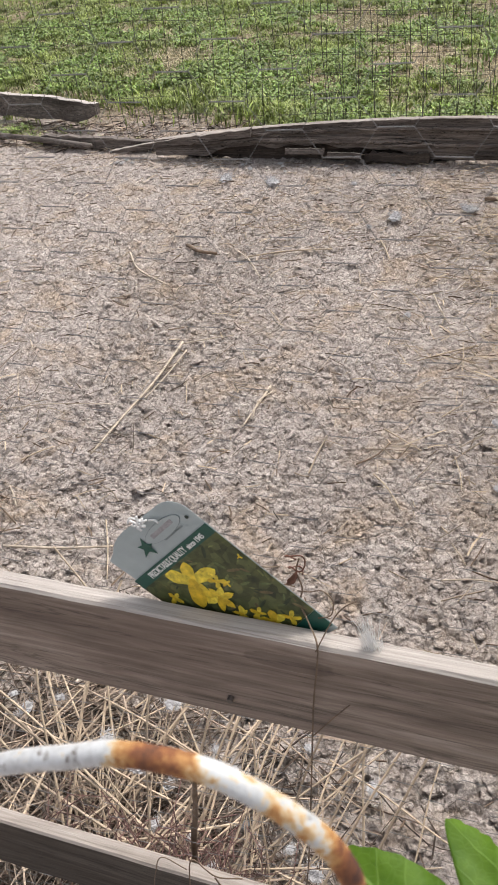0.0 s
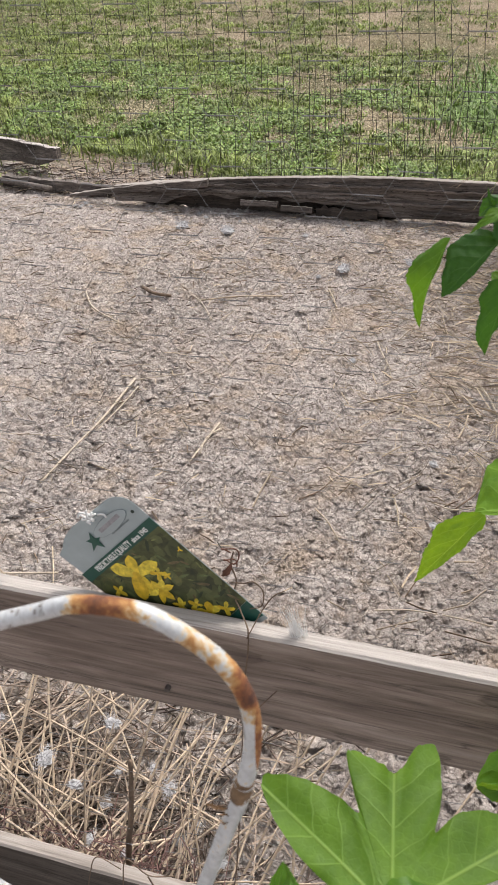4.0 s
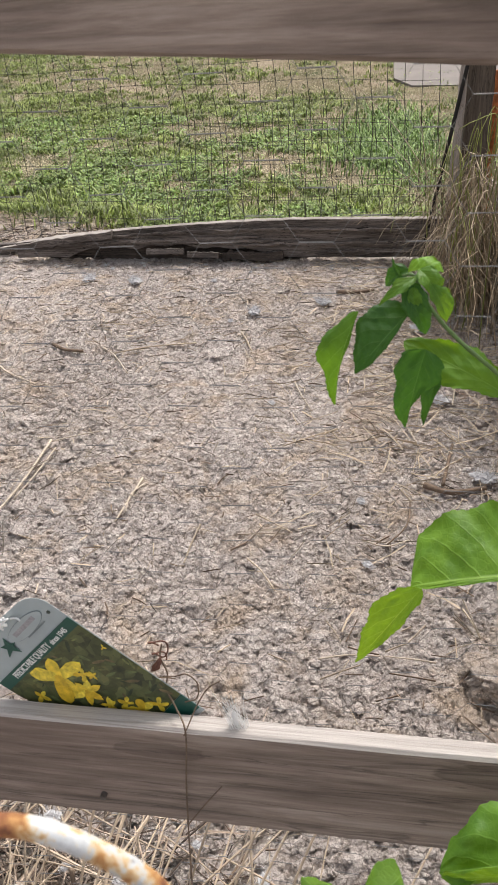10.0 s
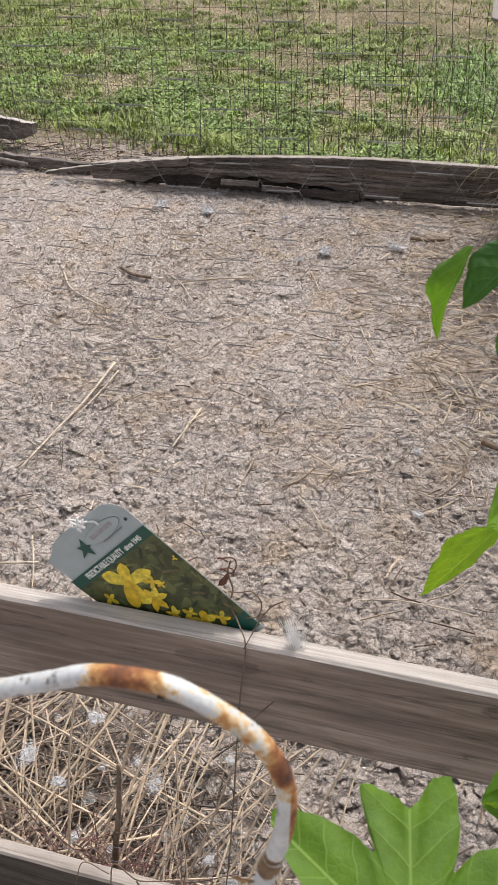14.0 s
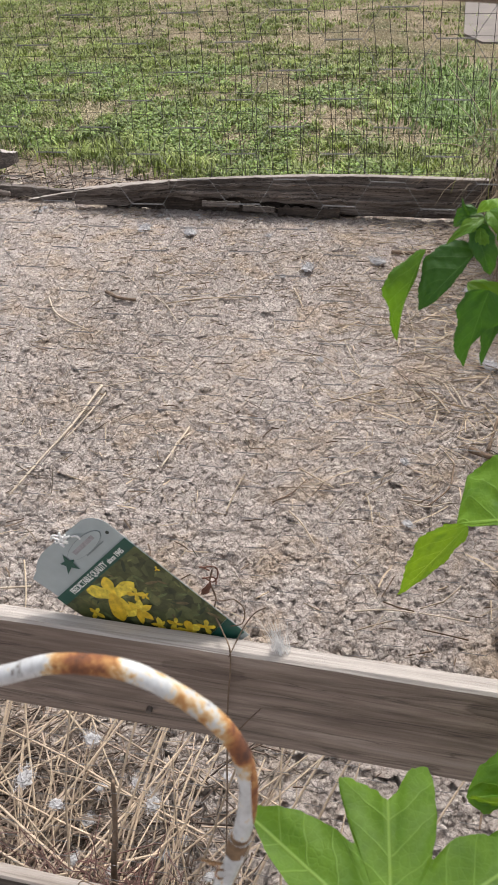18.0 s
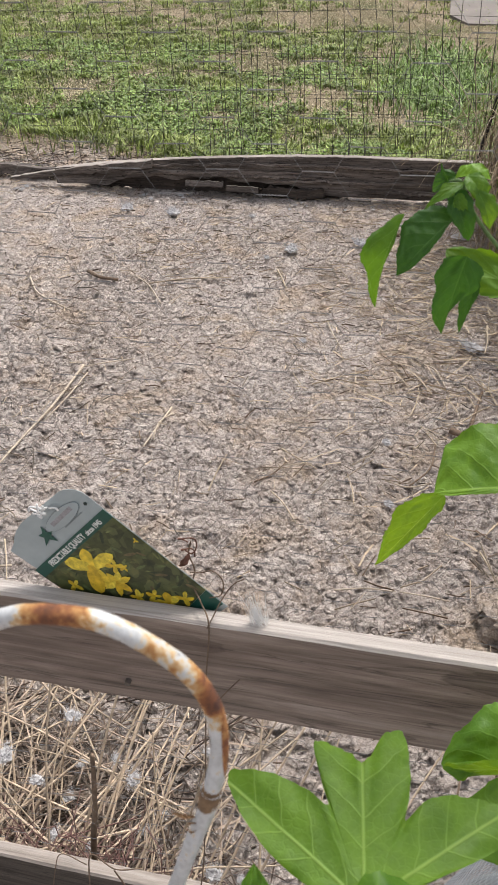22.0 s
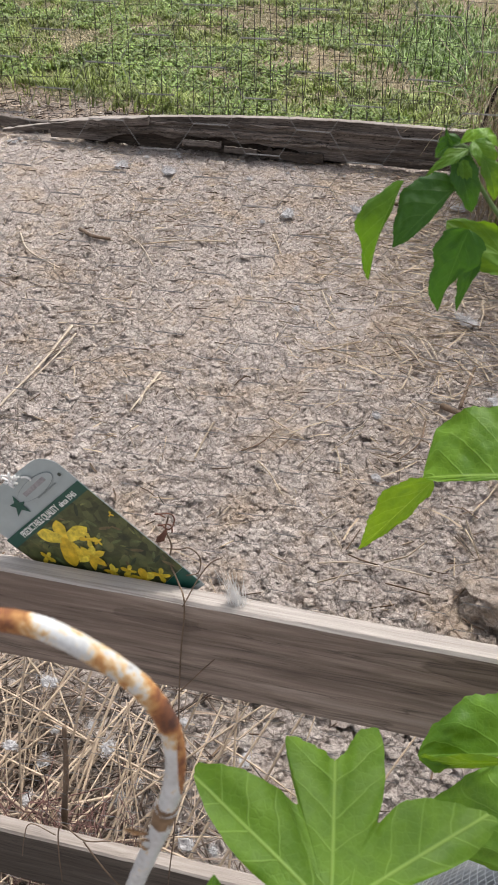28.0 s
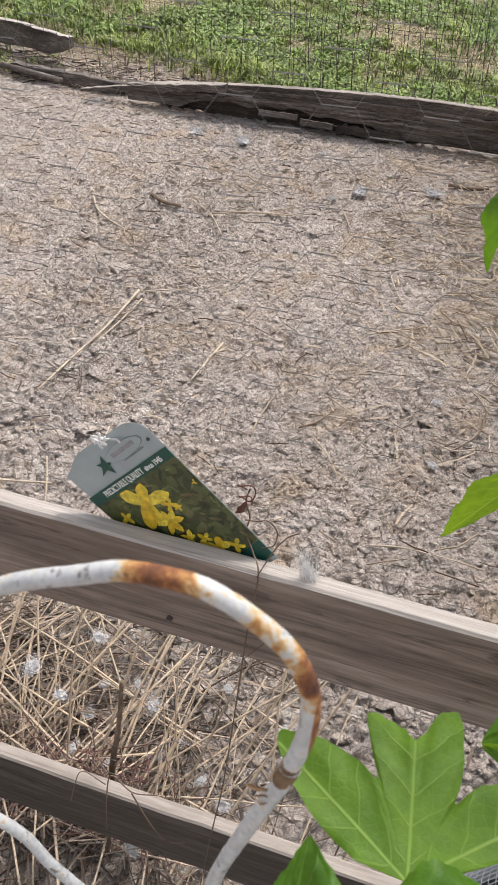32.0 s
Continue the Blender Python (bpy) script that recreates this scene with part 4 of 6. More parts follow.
n = 1300
sx = -3.6 + 3.6 * rng.random(n)
sy = 4.36 + (0.35 + 0.4 * np.clip(-1.2 - sx, 0, 2)) * rng.random(n)
thing("edge_litter", "dead grass and litter along the foot of the wire", "straw", kind="stuff",
      data=straws("edge_litter", on_ground(sx, sy, 0.014), 0.1, 0.002, 0.2, scatter_mat, 76))
n = 900
sx, sy = -3.6 + 3.6 * rng.random(n), 4.36 + 0.6 * rng.random(n)
thing("edge_litter", "dark rotted stems along the foot of the wire", "straw", kind="stuff",
      data=straws("edge_litter", on_ground(sx, sy, 0.014), 0.09, 0.003, 0.15, litter_mat, 80))


def dry_clump(name, count, mat, seed, tall, spread, radius):
    """Dead grass stems that rise, bend over at odd heights and droop every way."""
    rng = np.random.default_rng(seed)
    verts, faces = [], []
    for k in range(count):
        bx, by = min(0.6 + rng.normal(0, 0.075), 0.695), 3.72 + rng.normal(0, 0.24)
        h = tall * (0.35 + 0.75 * rng.random())
        ox, oy = rng.normal(-0.04, 0.7 * spread), rng.normal(-0.08, 1.3 * spread)
        kink = 0.25 + 0.6 * rng.random()
        end = h * max(0.02, 1 - abs(rng.normal(0, 0.6)))
        pts = [(bx, by, -0.01), (bx + ox * 0.2 + rng.normal(0, 0.02), by + oy * 0.2, h * kink * 0.8), (bx + ox * 0.6 + rng.normal(0, 0.03), by + oy * 0.6, h), (bx + ox * 1.3, by + oy * 1.3, 0.5 * (h + end) + 0.02), (bx + ox * 1.7 + rng.normal(0, 0.05), by + oy * 1.6, end)]
        pts = [(min(p, 0.705), min(q, 4.22), z) for p, q, z in pts]
        v, f = tube_data(spline(pts, 3), lambda s: radius * (1 - 0.6 * s), 3)
        o = len(verts)
        verts += v
        faces += [tuple(i + o for i in q) for q in f]
    return mesh_from(name, verts, faces, mat)


thing("dry_grass_clump", "clump of tall dead brown grass drooping beside the post", "dry grass", kind="stuff", data=dry_clump("dry_grass_clump", 330, dry_mat, 81, 0.62, 0.13, 0.0024))
pale_dry = plain("bleached_grass", (0.52, 0.43, 0.31), 0.3, 30, 0.75, island=0.5)
thing("pale_grass_stems", "bleached grass stems bent over among the dead clump", "dry grass", kind="stuff", data=dry_clump("pale_grass_stems", 90, pale_dry, 82, 0.68, 0.17, 0.003))
thing("green_grass_stems", "few yellow-green grass blades in the dead clump", "grass", kind="stuff", data=dry_clump("green_grass_stems", 22, plain("fading_blade", (0.3, 0.34, 0.08), 0.3, 30, 0.6, island=0.5), 83, 0.95, 0.1, 0.004))
for pts in (((0.46, 4.36, 0.3), (0.2, 4.37, 0.72), (-0.226, 4.38, 1.12)), ((0.45, 4.36, 0.2), (0.3, 4.36, 0.5), (0.1, 4.37, 0.7)), ((0.5, 4.3, 0.25), (0.2, 4.36, 0.42), (-0.1, 4.37, 0.4)), ((0.42, 4.37, 0.1), (0.36, 4.37, 0.55), (0.3, 4.38, 0.85)), ((0.4, 4.37, 0.1), (0.32, 4.36, 0.4), (0.18, 4.37, 0.52))):
    thing("grass_stalk", "single dry grass stalk leaning across the wire", "dry grass", group="leaning grass stalks", data=tube_mesh("grass_stalk", spline([(pts[0][0], pts[0][1], 0.0)] + list(pts), 5), lambda s: 0.004 - 0.0025 * s, pale_dry, 5, 0.05))


def twig(name, label, points, r0, r1, mat, seed):
    path = spline(points, 5)
    z0, z1 = [max(float(ground_z(q.x + d, q.y)) for d in (-0.02, 0.0, 0.02)) for q in (path[0], path[-1])]
    path = [Vector((q.x, q.y, z0 + (z1 - z0) * i / (len(path) - 1) + 0.008 + q.z)) for i, q in enumerate(path)]
    return thing(name, label, "twig", data=tube_mesh(name, path, lambda s: r0 + (r1 - r0) * s, mat, 6, 0.06, seed))


pale_twig = plain("pale_twig", (0.5, 0.42, 0.33), 0.25, 60, 0.8)
twig("twig", "long pale forked twig lying on the soil", [(-1.09, 2.02, 0.006), (-1.09, 1.74, 0.008), (-1.11, 1.52, 0.008), (-1.13, 1.31, 0.004)], 0.005, 0.0035, pale_twig, 1)
twig("twig", "short pale fork of a twig on the soil", [(-1.06, 1.98, 0.004), (-1.06, 1.8, 0.006), (-1.075, 1.62, 0.002)], 0.003, 0.002, pale_twig, 11)
twig("twig", "thin pale twig lying on the soil", [(-1.09, 2.02, 0), (-1.01, 2.07, 0.004), (-0.92, 2.13, 0)], 0.003, 0.002, pale_twig, 2)
twig("twig", "short pale stick on the soil", [(-0.68, 1.82, 0.002), (-0.69, 1.67, 0.004), (-0.7, 1.55, 0)], 0.0045, 0.003, pale_twig, 3)
twig("twig", "thin stem beside a pale stick", [(-0.665, 1.78, 0.002), (-0.69, 1.7, 0.004), (-0.68, 1.6, 0)], 0.003, 0.002, pale_twig, 13)
twig("twig", "thick curved dark twig on the soil", [(-1.43, 2.95, 0), (-1.34, 2.87, 0.008), (-1.25, 2.87, 0)], 0.01, 0.007, twig_mat, 4)
twig("twig", "thin bent twig on the soil", [(-1.67, 2.81, 0), (-1.55, 2.64, 0.004), (-1.35, 2.52, 0)], 0.005, 0.0035, pale_twig, 5)
twig("twig", "straight brown stick on the soil", [(0.36, 1.85, 0), (0.385, 1.99, 0.004), (0.41, 2.13, 0)], 0.007, 0.005, twig_mat, 6)
twig("twig", "thin dark curved twig on the soil", [(-0.3, 1.44, 0.002), (-0.25, 1.49, 0.006), (-0.215, 1.58, 0.002)], 0.003, 0.002, twig_mat, 7)
twig("twig", "thin dark stem beside a tan leaf", [(0.25, 1.75, 0.002), (0.235, 1.61, 0.006), (0.17, 1.5, 0.002)], 0.0035, 0.0025, twig_mat, 8)
twig("twig", "dark bent twig lying on the soil", [(-1.54, 1.28, 0.002), (-1.4, 1.1, 0.005), (-1.2, 0.96, 0.002)], 0.0035, 0.0025, twig_mat, 9)


# ---- feathers ----
def feather_mesh(name, size, seed):
    """A fluffy down tuft: a soft lumpy heart with many fine curled hairs."""
    rng = np.random.default_rng(seed)
    bm = bmesh.new()
    bmesh.ops.create_icosphere(bm, subdivisions=3, radius=1)
    for v in bm.verts:
        q = 1 + 0.6 * noise.fractal(v.co * 1.7 + Vector((seed * 3.1, 0, 0)), 0.8, 2.0, 5)
        v.co = Vector((v.co.x * 0.25 * q, v.co.y * 0.18 * q, 0.07 + v.co.z * 0.08 * q)) * size
    verts = [v.co.copy() for v in bm.verts]
    faces = [tuple(v.index for v in f.verts) for f in bm.faces]
    bm.free()
    for k in range(300):
        root = Vector((rng.normal(0, 0.17) * size, rng.normal(0, 0.1) * size, (0.06 + 0.1 * rng.random()) * size))
        d = Vector((rng.normal(0, 1.2), rng.normal(0, 1), abs(rng.normal(0, 0.6)))).normalized() * size * (0.05 + 0.1 * rng.random())
        w = d.cross(Vector((rng.normal(), rng.normal(), 1))).normalized() * size * 0.009
        e = root + d + Vector(rng.normal(0, 0.07, 3)) * size
        e.z = max(e.z, 0.005)
        o = len(verts)
        verts += [root - w, root + w, e]
        faces.append((o, o + 1, o + 2))
    return mesh_from(name, verts, faces, feather_mat)


fluff = [feather_mesh("feather", 0.045, k) for k in range(3)]
flat_feather = feather_mesh("feather", 0.08, 9)


def feather(x, y, me, turn, scale=1.0, z=None, tip=0.0):
    ob = thing("feather", "small white downy feather lying on the soil" if z is None else "white downy feather caught on the fence", "feather", group="loose feathers", data=me)
    ob.matrix_basis = pose(x, y, max(float(ground_z(x + d, y)) for d in (-0.02, 0, 0.02)) + 0.004 if z is None else z, tip, 0, turn) @ Matrix.Scale(scale, 4)


STEMS = (((-1.09, 2.85), (-0.93, 2.93), (-0.73, 3.0), 0.004), ((-1.16, 2.9), (-1.08, 2.82), (-0.97, 2.65), 0.0035), ((-0.25, 1.65), (-0.19, 1.6), (-0.12, 1.555), 0.0025), ((0.0, 1.01), (0.08, 1.03), (0.16, 1.04), 0.0025),
         ((-0.01, 2.21), (-0.1, 2.15), (-0.21, 2.08), 0.0035), ((0.1, 1.52), (0.17, 1.49), (0.24, 1.53), 0.003), ((-0.24, 1.4), (-0.19, 1.34), (-0.14, 1.26), 0.0025), ((0.3, 1.045), (0.24, 1.04), (0.17, 1.04), 0.0025),
         ((0.38, 1.24), (0.4, 1.19), (0.42, 1.14), 0.0025), ((-0.22, 2.62), (-0.18, 2.49), (-0.13, 2.37), 0.0035), ((-0.53, 3.13), (-0.49, 3.03), (-0.45, 2.92), 0.004), ((0.18, 2.32), (0.24, 2.26), (0.28, 2.12), 0.0035),
         ((-2.12, 2.45), (-2.19, 2.37), (-2.3, 2.29), 0.0035), ((-1.56, 1.51), (-1.39, 1.55), (-1.18, 1.58), 0.0022), ((-1.35, 1.24), (-1.31, 1.28), (-1.27, 1.32), 0.003), ((-1.18, 0.865), (-1.03, 0.89), (-0.88, 0.94), 0.0042),
         ((-0.95, 1.04), (-0.89, 0.93), (-0.84, 0.82), 0.0025), ((-1.32, 1.12), (-1.28, 1.08), (-1.24, 1.03), 0.0025), ((-1.69, 1.5), (-1.79, 1.63), (-1.86, 1.73), 0.003))
for k, (a, b, c, r) in enumerate(STEMS):
    twig("dry_straw", "long dry straw stem lying on the soil", [(*a, 0.003), (*b, 0.007), (*c, 0.002)], r, 0.7 * r, pale_twig if k % 2 else straw_mat, 21 + k)
for pts, seed in (([(-0.1, 3.75, 0), (0.0, 3.72, 0.006), (0.1, 3.76, 0)], 32), ([(0.3, 1.85, 0), (0.38, 1.8, 0.006), (0.5, 1.84, 0)], 33)):
    twig("bark_chip", "flat dark piece of bark on the soil", pts, 0.012, 0.008, twig_mat, seed)
rng = np.random.default_rng(91)
for x, y, s in ((-0.5, 3.38, 1.4), (-0.295, 2.42, 1.1), (-1.555, 3.9, 1.6), (-1.265, 3.855, 1.5), (-0.16, 3.55, 1.4), (-0.61, 3.28, 1.0), (0.38, 2.47, 1.4), (0.32, 3.2, 1.4), (0.34, 3.75, 1.4), (0.09, 1.74, 1.0), (0.12, 1.41, 1.0), (0.5, 1.9, 1.3), (-0.81, 3.9, 1.2)):
    feather(x, y, flat_feather if s > 1.25 else fluff[int(rng.integers(3))], rng.random() * 360, 1.35 * s)
for k in range(28):
    x, y = -1.0 + 0.95 * rng.random(), 0.07 + 0.35 * rng.random()
    feather(x, y, fluff[k % 3], rng.random() * 360, 0.8 + 0.9 * rng.random() ** 1.5, float(ground_z(x, y)) + 0.03 + 0.16 * math.exp(-((x + 0.5) / 0.4) ** 2) * rng.random())
for k in range(34):
    x, y = -2.4 + 2.7 * rng.random(), 4.05 + 0.17 * rng.random() if k % 3 else 4.4 + 0.4 * rng.random()
    x -= 0.8 * (y > 4.3)
    feather(x, y, fluff[k % 3], rng.random() * 360, 0.8 + 0.6 * rng.random())


def lump(name, centre, size, seed, mat):
    bm = bmesh.new()
    bmesh.ops.create_icosphere(bm, subdivisions=4, radius=1)
    for v in bm.verts:
        k = 1 + 0.35 * noise.fractal(v.co * 1.6 + Vector((seed, 0, 0)), 0.8, 2.0, 5)
        v.co = Vector(centre) + Vector((v.co.x * size[0], v.co.y * size[1], v.co.z * size[2])) * k
    me = bpy.data.meshes.new(name)
    bm.to_mesh(me)
    bm.free()
    me.materials.append(mat)
    return me


thing("soil_clod", "rough lump of dug soil near the fence", "soil", data=lump("soil_clod", (0.49, 0.98, 0.02), (0.13, 0.075, 0.05), 3, soil_mat))


# ---- leaves ----
def widths(w, u):
    """Half the width of a blade at u, from its half-widths at a tenth, three, five, seven and nine tenths of its length."""
    if u < 0.1:
        return w[0] * math.sqrt(max(u, 0) / 0.1)
    if u > 0.9:
        return w[4] * (max(1 - u, 0) / 0.1) ** 0.75
    return float(np.interp(u, (0.1, 0.3, 0.5, 0.7, 0.9), w)) * 0.5 + 0.25 * (float(np.interp(u - 0.06, (0.1, 0.3, 0.5, 0.7, 0.9), w)) + float(np.interp(u + 0.06, (0.1, 0.3, 0.5, 0.7, 0.9), w)))


def with_uv(me, uvs):
    layer = me.uv_layers.new(name="UVMap")
    for loop in me.loops:
        layer.data[loop.index].uv = uvs[loop.vertex_index]
    return me


def blade_mesh(name, base, tip, face, up, low, arch=0.1, fold=0.2, curl=0.0, mat=None, seed=0, rows=56, cols=12, quilt=0.007):
    """A leaf blade from stalk to tip. up and low: half-widths above and below the midrib, in parts of the length; arch: how high the midrib bows; fold: how steeply the halves rise from it; curl: how far the rims turn down."""
    rng = np.random.default_rng(seed)
    base, tip = Vector(base), Vector(tip)
    size = (tip - base).length
    ahead = (tip - base).normalized()
    n = Vector(face)
    n = (n - ahead * n.dot(ahead)).normalized()
    side = n.cross(ahead)
    if side.dot(Vector((0.3, 0, 1))) < 0:
        side = -side
    ph = rng.random(6) * 6
    verts, uvs, faces = [], [], []
    for i in range(rows + 1):
        u = i / rows
        for j in range(-cols, cols + 1):
            v = j / cols
            rim = max(0.0, (abs(v) - 0.85) / 0.15)
            w = widths(up if v > 0 else low, u)
            half = w + rim * (0.011 * (((i % 4) / 3.0) - 0.5) + 0.016 * math.sin(11 * u + ph[0] + (2 if v > 0 else 0)) + 0.01 * math.sin(23 * u + ph[3])) * min(1, 8 * w)
            y = v * half
            h = arch * 4 * u * (1 - u) + fold * abs(y) - curl * v * v * w * 0.6
            sway = 0.35 * noise.noise((3 * u + seed, 2 * v, 0.5))
            h += 0.7 * quilt * abs(math.sin(3.14159 * (5.0 * u - 1.9 * abs(v) + sway))) ** 0.7 * min(1, 4 * abs(v)) * (1 - rim * 0.5) * min(1, 4 * w)
            h += (2.2 * quilt * noise.noise((4.5 * u, 2.2 * v, 3.1 * seed)) + 1.1 * quilt * noise.noise((10 * u, 5 * v, 1.7 * seed + 9))) * min(1, 3 * abs(v)) * min(1, 4 * w)
            h += (0.028 * rim * math.sin(13 * u + ph[1] + 3 * (v > 0)) + 0.02 * math.sin(7 * u + 4 * v + ph[2]) * abs(v)) * min(1, 5 * w)
            verts.append(base + (ahead * u + side * y + n * h) * size)
            uvs.append((u, v))
    m = 2 * cols + 1
    for i in range(rows):
        for j in range(2 * cols):
            o = i * m + j
            faces.append((o, o + m, o + m + 1, o + 1))
    return with_uv(mesh_from(name, verts, faces, mat or leaf_mat, True), uvs)


def lobed_mesh(name, base, ahead, face, rim, ribs, mat, seed=0, rings=18, per=7):
    """A lobed leaf whose ribs part at its stalk. rim: the outline as (degrees, radius in metres) from the stalk; ribs: (degrees, length, half-width)."""
    rng = np.random.default_rng(seed)
    base, ahead = Vector(base), Vector(ahead).normalized()
    n = Vector(face)
    n = (n - ahead * n.dot(ahead)).normalized()
    side = n.cross(ahead)
    path = spline([(r * math.cos(radians(a)), r * math.sin(radians(a)), 0) for a, r in rim], per)
    ph = rng.random(4) * 6
    verts, uvs, faces = [base.copy()], [(0.0, 0.0)], []
    for j in range(1, rings + 1):
        q = (j / rings) ** 0.8
        for k, p in enumerate(path):
            tooth = 1 + 0.014 * ((k % 5) / 4.0 - 0.5) * (j == rings)
            x, y = p.x * q * tooth, p.y * q * tooth
            r, th = math.hypot(x, y), math.atan2(y, x)
            a0, rib, wide = min(ribs, key=lambda e: abs(th - radians(e[0])))
            d = th - radians(a0)
            u, v = r * math.cos(d) / rib, r * math.sin(d) / wide
            h = 0.05 * abs(r * math.sin(d)) - 0.5 * r * r + 0.0009 * math.sin(60 * x + 90 * y + ph[1]) * q
            h += 0.0007 * abs(math.sin(3.14159 * (5.0 * u - 1.9 * abs(v)))) ** 0.6 * min(1, 4 * abs(v)) + 0.0022 * noise.noise((28 * x, 28 * y, seed)) * min(1, 4 * abs(v)) + 0.0018 * q ** 4 * math.sin(0.35 * k + ph[2])
            verts.append(base + ahead * x + side * y + n * h)
            uvs.append((u, v))
    m = len(path)
    for k in range(m - 1):
        faces.append((0, 1 + k, 2 + k))
    for j in range(rings - 1):
        for k in range(m - 1):
            o = 1 + j * m + k
            faces.append((o, o + m, o + m + 1, o + 1))
    return with_uv(mesh_from(name, verts, faces, mat, True), uvs)


def stem_part(points, r0, r1, owner):
    return part("stem", tube_mesh("stem", spline(points), lambda s: r0 + (r1 - r0) * s, stem_mat, 8, 0.04), owner)


vine = thing("climbing_vine", "green climbing vine with pointed leaves on the netting", "vine")
stem_part([(0.4, -0.02, 0.0), (0.4, -0.03, 0.4), (0.375, -0.02, 0.8), (0.347, -0.013, 0.94), (0.328, -0.012, 0.996), (0.307, -0.012, 1.055), (0.287, -0.012, 1.099), (0.27, -0.012, 1.152), (0.261, -0.012, 1.196), (0.252, -0.012, 1.237), (0.238, -0.012, 1.27), (0.226, -0.012, 1.284), (0.195, -0.014, 1.315), (0.164, -0.015, 1.342), (0.148, -0.015, 1.359), (0.139, -0.015, 1.372), (0.133, -0.013, 1.384), (0.126, -0.01, 1.383)], 0.0024, 0.0011, vine)
stem_part([(0.27, -0.012, 1.147), (0.258, -0.013, 1.151), (0.246, -0.012, 1.156)], 0.0013, 0.001, vine)
stem_part([(0.266, -0.012, 1.165), (0.272, -0.014, 1.185), (0.277, -0.012, 1.205)], 0.0008, 0.0006, vine)
stem_part([(0.34, -0.013, 0.96), (0.345, 0.0, 1.05), (0.336, -0.01, 1.165)], 0.0012, 0.001, vine)
stem_part([(0.345, 0.0, 1.05), (0.36, 0.0, 1.2), (0.34, 0.0, 1.25), (0.316, -0.012, 1.33)], 0.0012, 0.001, vine)
stem_part([(0.33, 0.028, 1.2), (0.33, 0.04, 1.4), (0.27, 0.055, 1.478), (0.241, 0.06, 1.461)], 0.0012, 0.001, vine)
